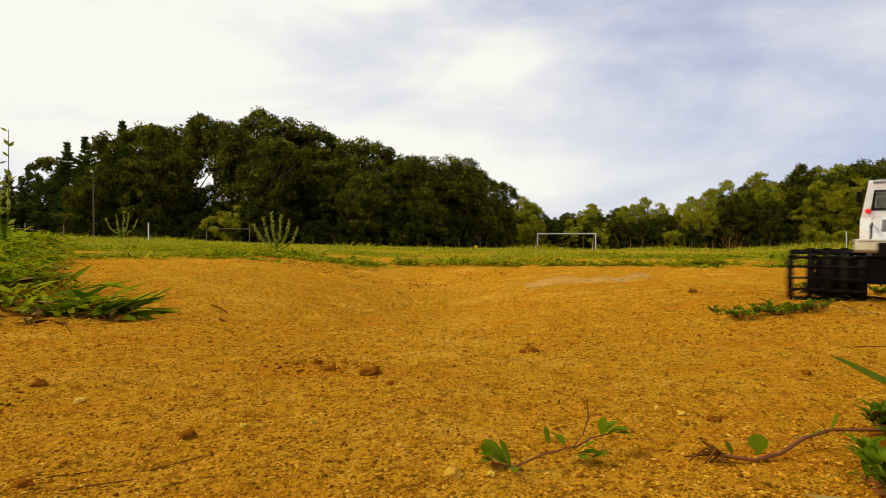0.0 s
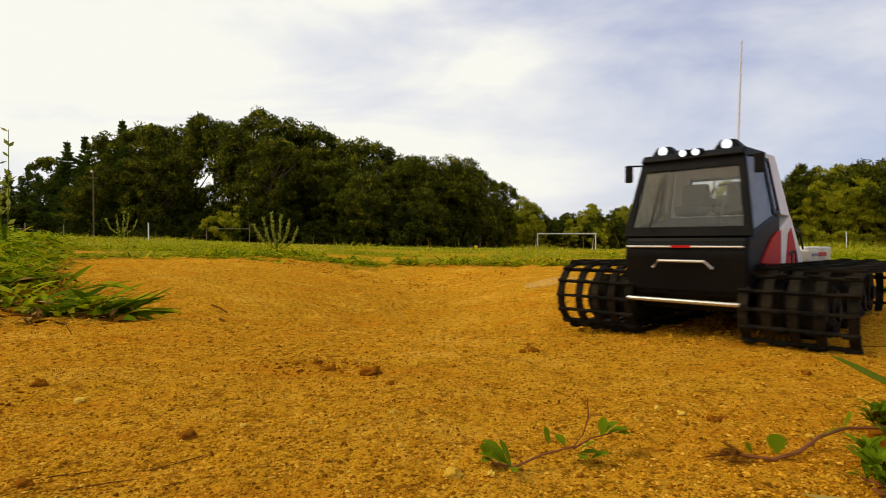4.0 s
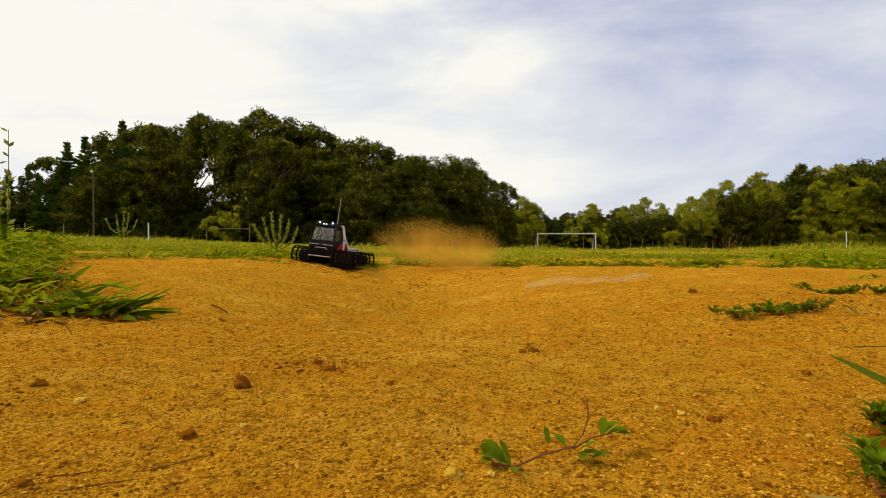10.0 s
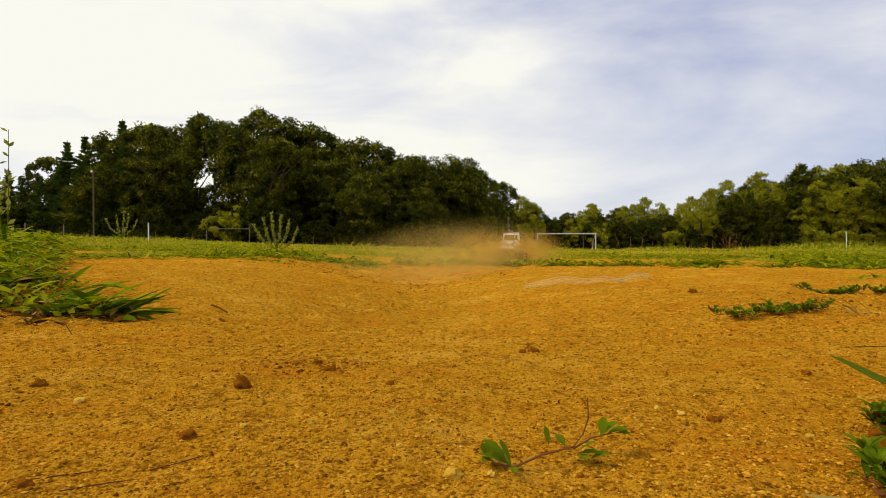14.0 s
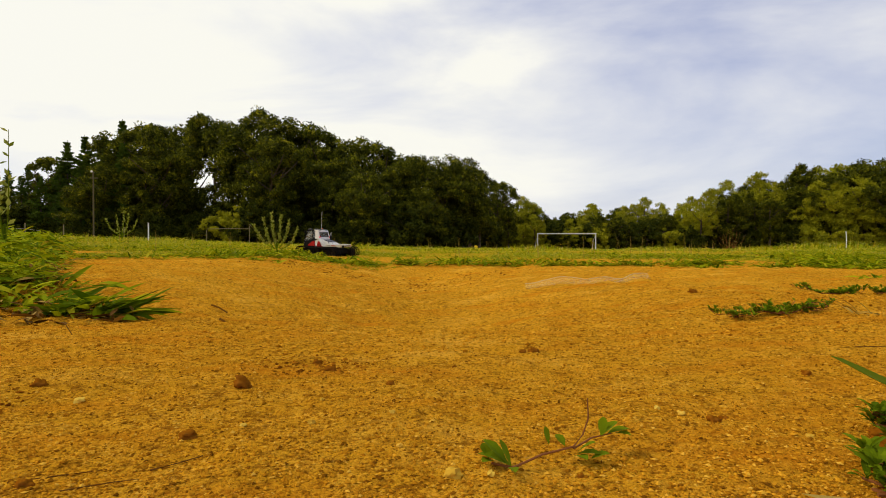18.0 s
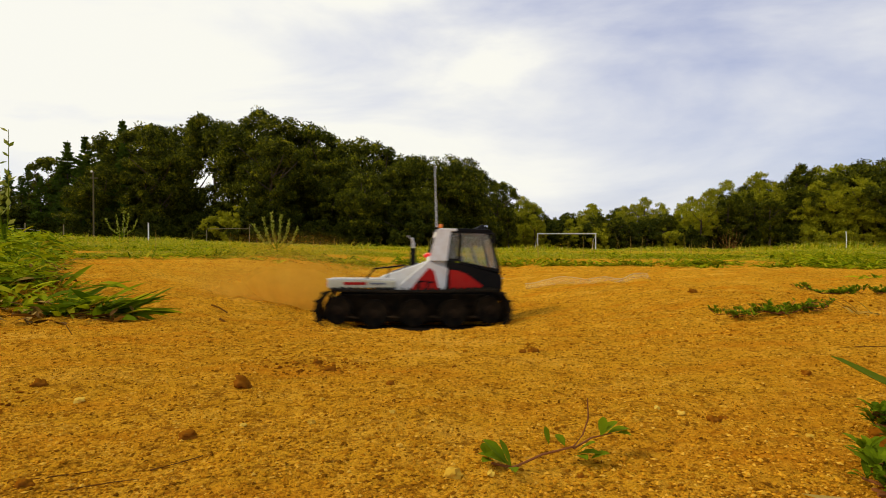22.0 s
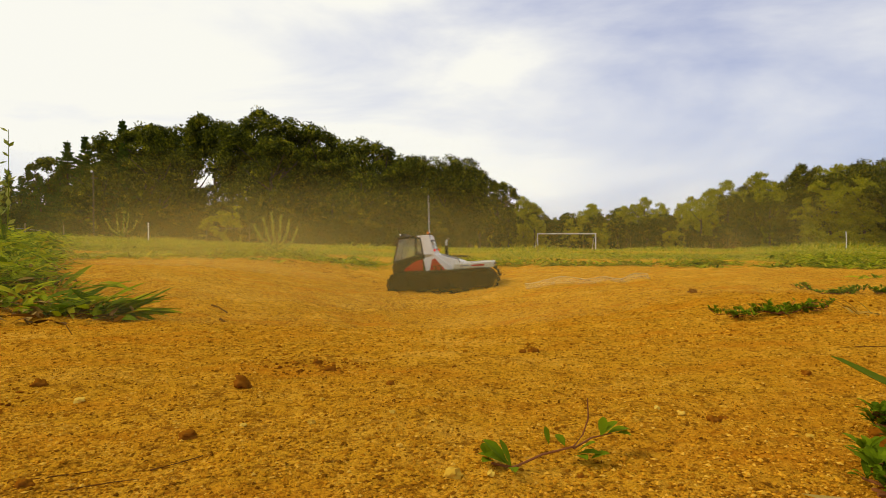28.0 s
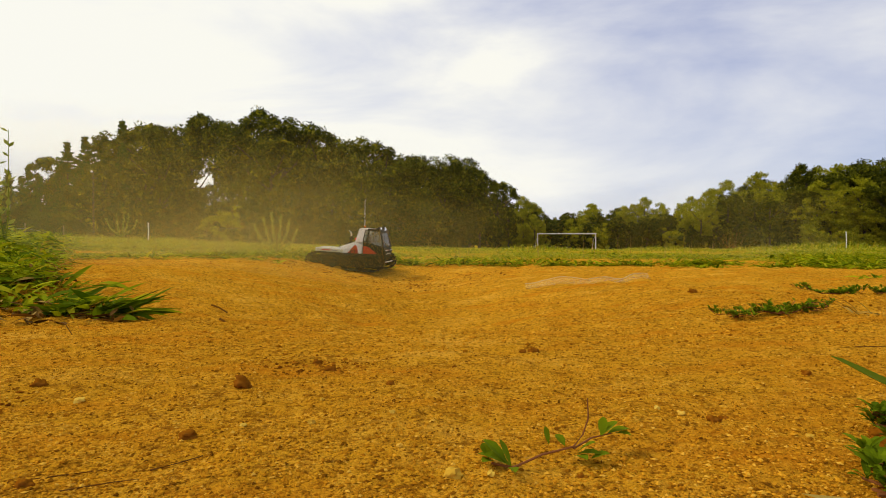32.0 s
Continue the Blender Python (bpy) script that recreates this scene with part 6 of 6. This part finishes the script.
# seconds, x, y, z, heading (0 to the right, 90 away), nose up, lean to the right
DRIVE = [(0, 0.842, 0.995, 0.017, 52, 0, 0), (0.2, 1.127, 1.379, -0.004, 72, -3, 2), (0.3, 1.296, 1.691, -0.025, 85, -2, 0),
         (0.5, 1.487, 2.269, -0.016, 121, 2, -4), (0.7, 1.389, 2.626, -0.033, 177, 1, 1), (1, 1.107, 2.656, -0.012, 236.9, 3.7, -5.2),
         (1.5, 0.958, 2.458, -0.009, 248, 0, 0), (2, 0.755, 2.102, -0.017, 265.6, -4.6, 4.4), (2.5, 0.696, 1.769, -0.006, 265, 11, 9),
         (3, 0.577, 1.288, 0.02, 259, -1.3, -2), (3.5, 0.541, 0.999, 0.016, 242, -6, 0), (4, 0.419, 0.778, 0.005, 225, 0, 0),
         (4.5, 0.239, 0.618, -0.001, 192, 0, 2), (5, -0.02, 0.562, -0.002, 148, 0, 4), (5.5, -0.152, 0.584, -0.008, 104.9, -5.7, 5.8),
         (6, -0.288, 0.931, -0.022, 86.2, -3.7, 6.2), (6.5, -0.309, 1.314, -0.052, 86, -4, 10), (7, -0.284, 1.839, -0.058, 79.7, 6.1, 9.2),
         (7.5, -0.214, 2.017, -0.06, 91, -2, 6), (8, -0.193, 2.507, -0.093, 108, -2, 5), (8.5, -0.238, 2.909, -0.077, 130, 11, -3),
         (9, -0.355, 3.056, -0.046, 175.3, 5.8, -2), (9.5, -0.474, 3.112, -0.032, 192, 7, 1), (10, -0.615, 3.108, -0.008, 258.1, 2.9, -6.1),
         (10.5, -0.649, 3.02, -0.003, 300, -4, -6), (11, -0.577, 2.904, -0.016, 357, -8.7, 5.6), (11.5, -0.411, 2.773, -0.069, 398, -10, 7),
         (12, -0.194, 3.02, -0.072, 437.4, 7.7, 7.2), (12.5, -0.034, 3.115, -0.071, 437, 5, 1), (13, 0.109, 3.341, -0.005, 422.3, 7.5, 1.2),
         (13.5, 0.252, 3.725, -0.01, 432, 4, -1), (14, 0.516, 4.226, -0.026, 431.8, 0, -1.2), (14.1, 0.598, 4.324, -0.013, 441, 0, 0),
         (14.2, 0.636, 4.43, -0.015, 500, 1, 2), (14.3, 0.578, 4.536, -0.011, 546, 2, 2), (14.4, 0.491, 4.544, -0.009, 595, 0, 0),
         (14.5, 0.458, 4.503, -0.01, 631, 1, 3), (15, 0.619, 4.243, -0.013, 690, 0, 0), (15.5, 0.86, 4.12, -0.013, 745, 0, 0),
         (16, 0.72, 4.32, -0.013, 800, 0, 0), (16.5, 0.285, 4.3, -0.017, 845, 0, -3), (16.7, -0.071, 4.58, -0.015, 892, 1, 1),
         (17, -0.524, 4.87, -0.003, 909, 2, 2), (17.2, -0.908, 4.91, 0.002, 941, 0, -1), (17.3, -1.079, 4.78, 0.006, 972, 0, 0),
         (17.4, -1.18, 4.58, 0.009, 1012, 1, 2), (17.5, -1.218, 4.5, 0.013, 1043, -1, 0), (17.6, -1.165, 4.34, 0.013, 1091, 0, 0),
         (17.7, -1.05, 4.235, 0.011, 1136, 0, 0), (17.8, -0.947, 4.1, 0.006, 1153, 1, 0), (18, -0.965, 4.6, 0.003, 1230, 2, -1),
         (18.2, -1.15, 4.8, 0.004, 1228, -1, 2), (18.5, -1.52, 5.14, 0.009, 1177, 1, 0), (18.7, -1.575, 6.02, 0.022, 1108, -1, -1),
         (18.9, -1.255, 6.24, 0.024, 1087, 0, -1), (19, -1.063, 6.19, 0.021, 1080, -1, -1), (19.1, -0.846, 6.19, 0.021, 1031, 1, 0),
         (19.2, -0.68, 6.04, 0.004, 1013, 1, -1), (19.3, -0.551, 5.85, -0.001, 999, 1, -1), (19.5, -0.477, 5.39, -0.002, 968, 1, -3),
         (19.7, -0.65, 4.84, 0.003, 909, 0, 2), (19.9, -1.036, 4.55, 0.006, 915, 1, 2), (20, -1.262, 4.397, 0.033, 970, 1, -1),
         (20.2, -1.356, 3.644, 0.041, 998, 1, -1), (20.5, -1.16, 2.802, 0.05, 1015, 0, 2), (21, -0.701, 1.956, 0.021, 1026.2, -1.7, -4.4),
         (21.5, -0.419, 1.627, -0.031, 1041, -12, -6), (22, -0.073, 1.303, -0.073, 1084.9, -0.5, -2.6), (22.5, 0.207, 1.286, -0.046, 1141, 4, -7),
         (23, 0.353, 1.415, -0.031, 1198, -2, -5), (23.5, 0.377, 1.602, -0.026, 1251, -2, -2), (24, 0.315, 1.76, -0.035, 1307, -1, 3),
         (24.5, 0.206, 1.725, -0.06, 1352, 2, 7), (25, 0.15, 1.665, -0.056, 1404, 6.6, 8), (25.5, 0.165, 1.515, -0.054, 1456, 8, 1),
         (26, 0.312, 1.43, -0.042, 1512, 2, -3), (26.5, 0.4, 1.62, -0.027, 1560, 0, -3), (27, 0.34, 1.819, -0.031, 1595, 0, -2),
         (27.5, 0.217, 1.949, -0.039, 1608, 4, -1), (28, 0.019, 2.185, -0.07, 1612.2, -3.4, -0.4), (28.5, -0.299, 2.374, -0.064, 1616, 9, 1),
         (29, -0.587, 2.434, -0.007, 1607.6, 14.9, 0), (29.5, -0.705, 2.252, 0.001, 1555, -4, 4), (30, -0.827, 2.417, 0.033, 1539.8, -1.5, -0.9),
         (30.5, -0.982, 2.976, 0.038, 1508, 3, 1), (31, -0.98, 3.318, 0.05, 1465.8, 2.1, 2.3), (31.5, -0.768, 3.357, 0.007, 1449, -6, 2),
         (32, -0.504, 3.063, -0.02, 1429, -3, 2)]


def motions():
    rows = []
    for t, x, y, z, h, p, r in DRIVE:
        rows.append((t, Matrix.Translation((x, y, z)) @ Matrix.Rotation(radians(h - 90), 4, "Z") @ Matrix.Rotation(radians(p), 4, "X") @ Matrix.Rotation(radians(r), 4, "Y")))
    walk(CAR, rows)
    # wheels roll with the way driven
    ts = [d[0] for d in DRIVE]
    way = [0.0]
    for a, b in zip(DRIVE, DRIVE[1:]):
        way.append(way[-1] + math.hypot(b[1] - a[1], b[2] - a[2]) + 0.1 * radians(abs(b[4] - a[4])))
    steps = [0.1 * k for k in range(321)]
    ang, angs = 0.0, []
    for k, t in enumerate(steps):
        if k:
            ang += min(radians(75), (np.interp(t, ts, way) - np.interp(steps[k - 1], ts, way)) / 0.031)
        angs.append(ang)
    for w in WHEELS:
        place = w.location.copy()
        walk(w, [(t, Matrix.Translation(place) @ Matrix.Rotation(-a, 4, "X")) for t, a in zip(steps, angs)])
    # the clod that the tracks push aside
    p0 = ROLLED.location.copy()
    x1, y1 = -0.165, 0.455
    p1 = Vector((x1, y1, height(x1, y1) + 0.003))
    walk(ROLLED, [(0, Matrix.Translation(p0)), (4.4, Matrix.Translation(p0)), (4.8, Matrix.Translation((p0 + p1) / 2) @ pose(0, 0, 0, 0, -70, 10)), (5.2, Matrix.Translation(p1) @ pose(0, 0, 0, 0, -130, 20)), (32, Matrix.Translation(p1) @ pose(0, 0, 0, 0, -130, 20))])
    # the torn runner is dragged off towards the right
    r0 = RUNNER.location.copy()
    x2, y2 = 0.33, 0.33
    r1 = Vector((x2, y2, height(x2, y2)))
    walk(RUNNER, [(0, Matrix.Translation(r0)), (3.9, Matrix.Translation(r0)), (4.5, Matrix.Translation(r1) @ pose(0, 0, 0, 0, 0, 25)), (32, Matrix.Translation(r1) @ pose(0, 0, 0, 0, 0, 25))])
    # one cloud settles to the ground and is stirred up again at the next spot
    rng = random.Random(7)
    clouds = []
    for me, t0, x, y, vx, vy, up, life in sorted(THROWS, key=lambda q: q[1]):
        far = me is HAZE
        deep, rise = (-1.0, 0.9) if far else (-0.45, 0.35)
        g, turn = height(x, y, False), rng.uniform(0, 60) if me is SMALL else rng.uniform(-15, 15)
        own = next((c for c in clouds if c[0] is me and c[1] < t0 - 0.7), None)
        if own is None:
            own = [me, 0.0, []]
            clouds.append(own)
            own[2].append((0.0, pose(x, y, g + deep, 0, 0, turn)))
        own[2].append((t0 - 0.1, pose(x, y, g + deep, 0, 0, turn)))
        own[2].append((t0 + rise, pose(x + vx * rise, y + vy * rise, g + up * 0.8, 0, 0, turn + 4)))
        end = min(t0 + life, 33.0)
        s = min(end, 32.0) - t0
        own[2].append((t0 + s, pose(x + vx * s, y + vy * s, g + up, 0, 0, turn + 12)))
        if end < 31.2:
            own[2].append((end + 0.8, pose(x + vx * life, y + vy * life, g + deep, 0, 0, turn + 15)))
        own[1] = end + 0.9
    for me, busy, keys in clouds:
        ob = tagged(new("dust_cloud", me), "thin cloud of orange dust thrown up by the tracks" if me is SMALL else "soft orange puff of dust above the sand" if me in (PLUME, NEAR, BURST, DENSE, COLUMN) else "faint veil of yellow dust hanging over the sand", "dust", "dust clouds", "stuff")
        if keys[-1][0] < 32.0:
            keys.append((32.0, keys[-1][1]))
        walk(ob, [k for k in keys if k[0] >= 0])


motions()
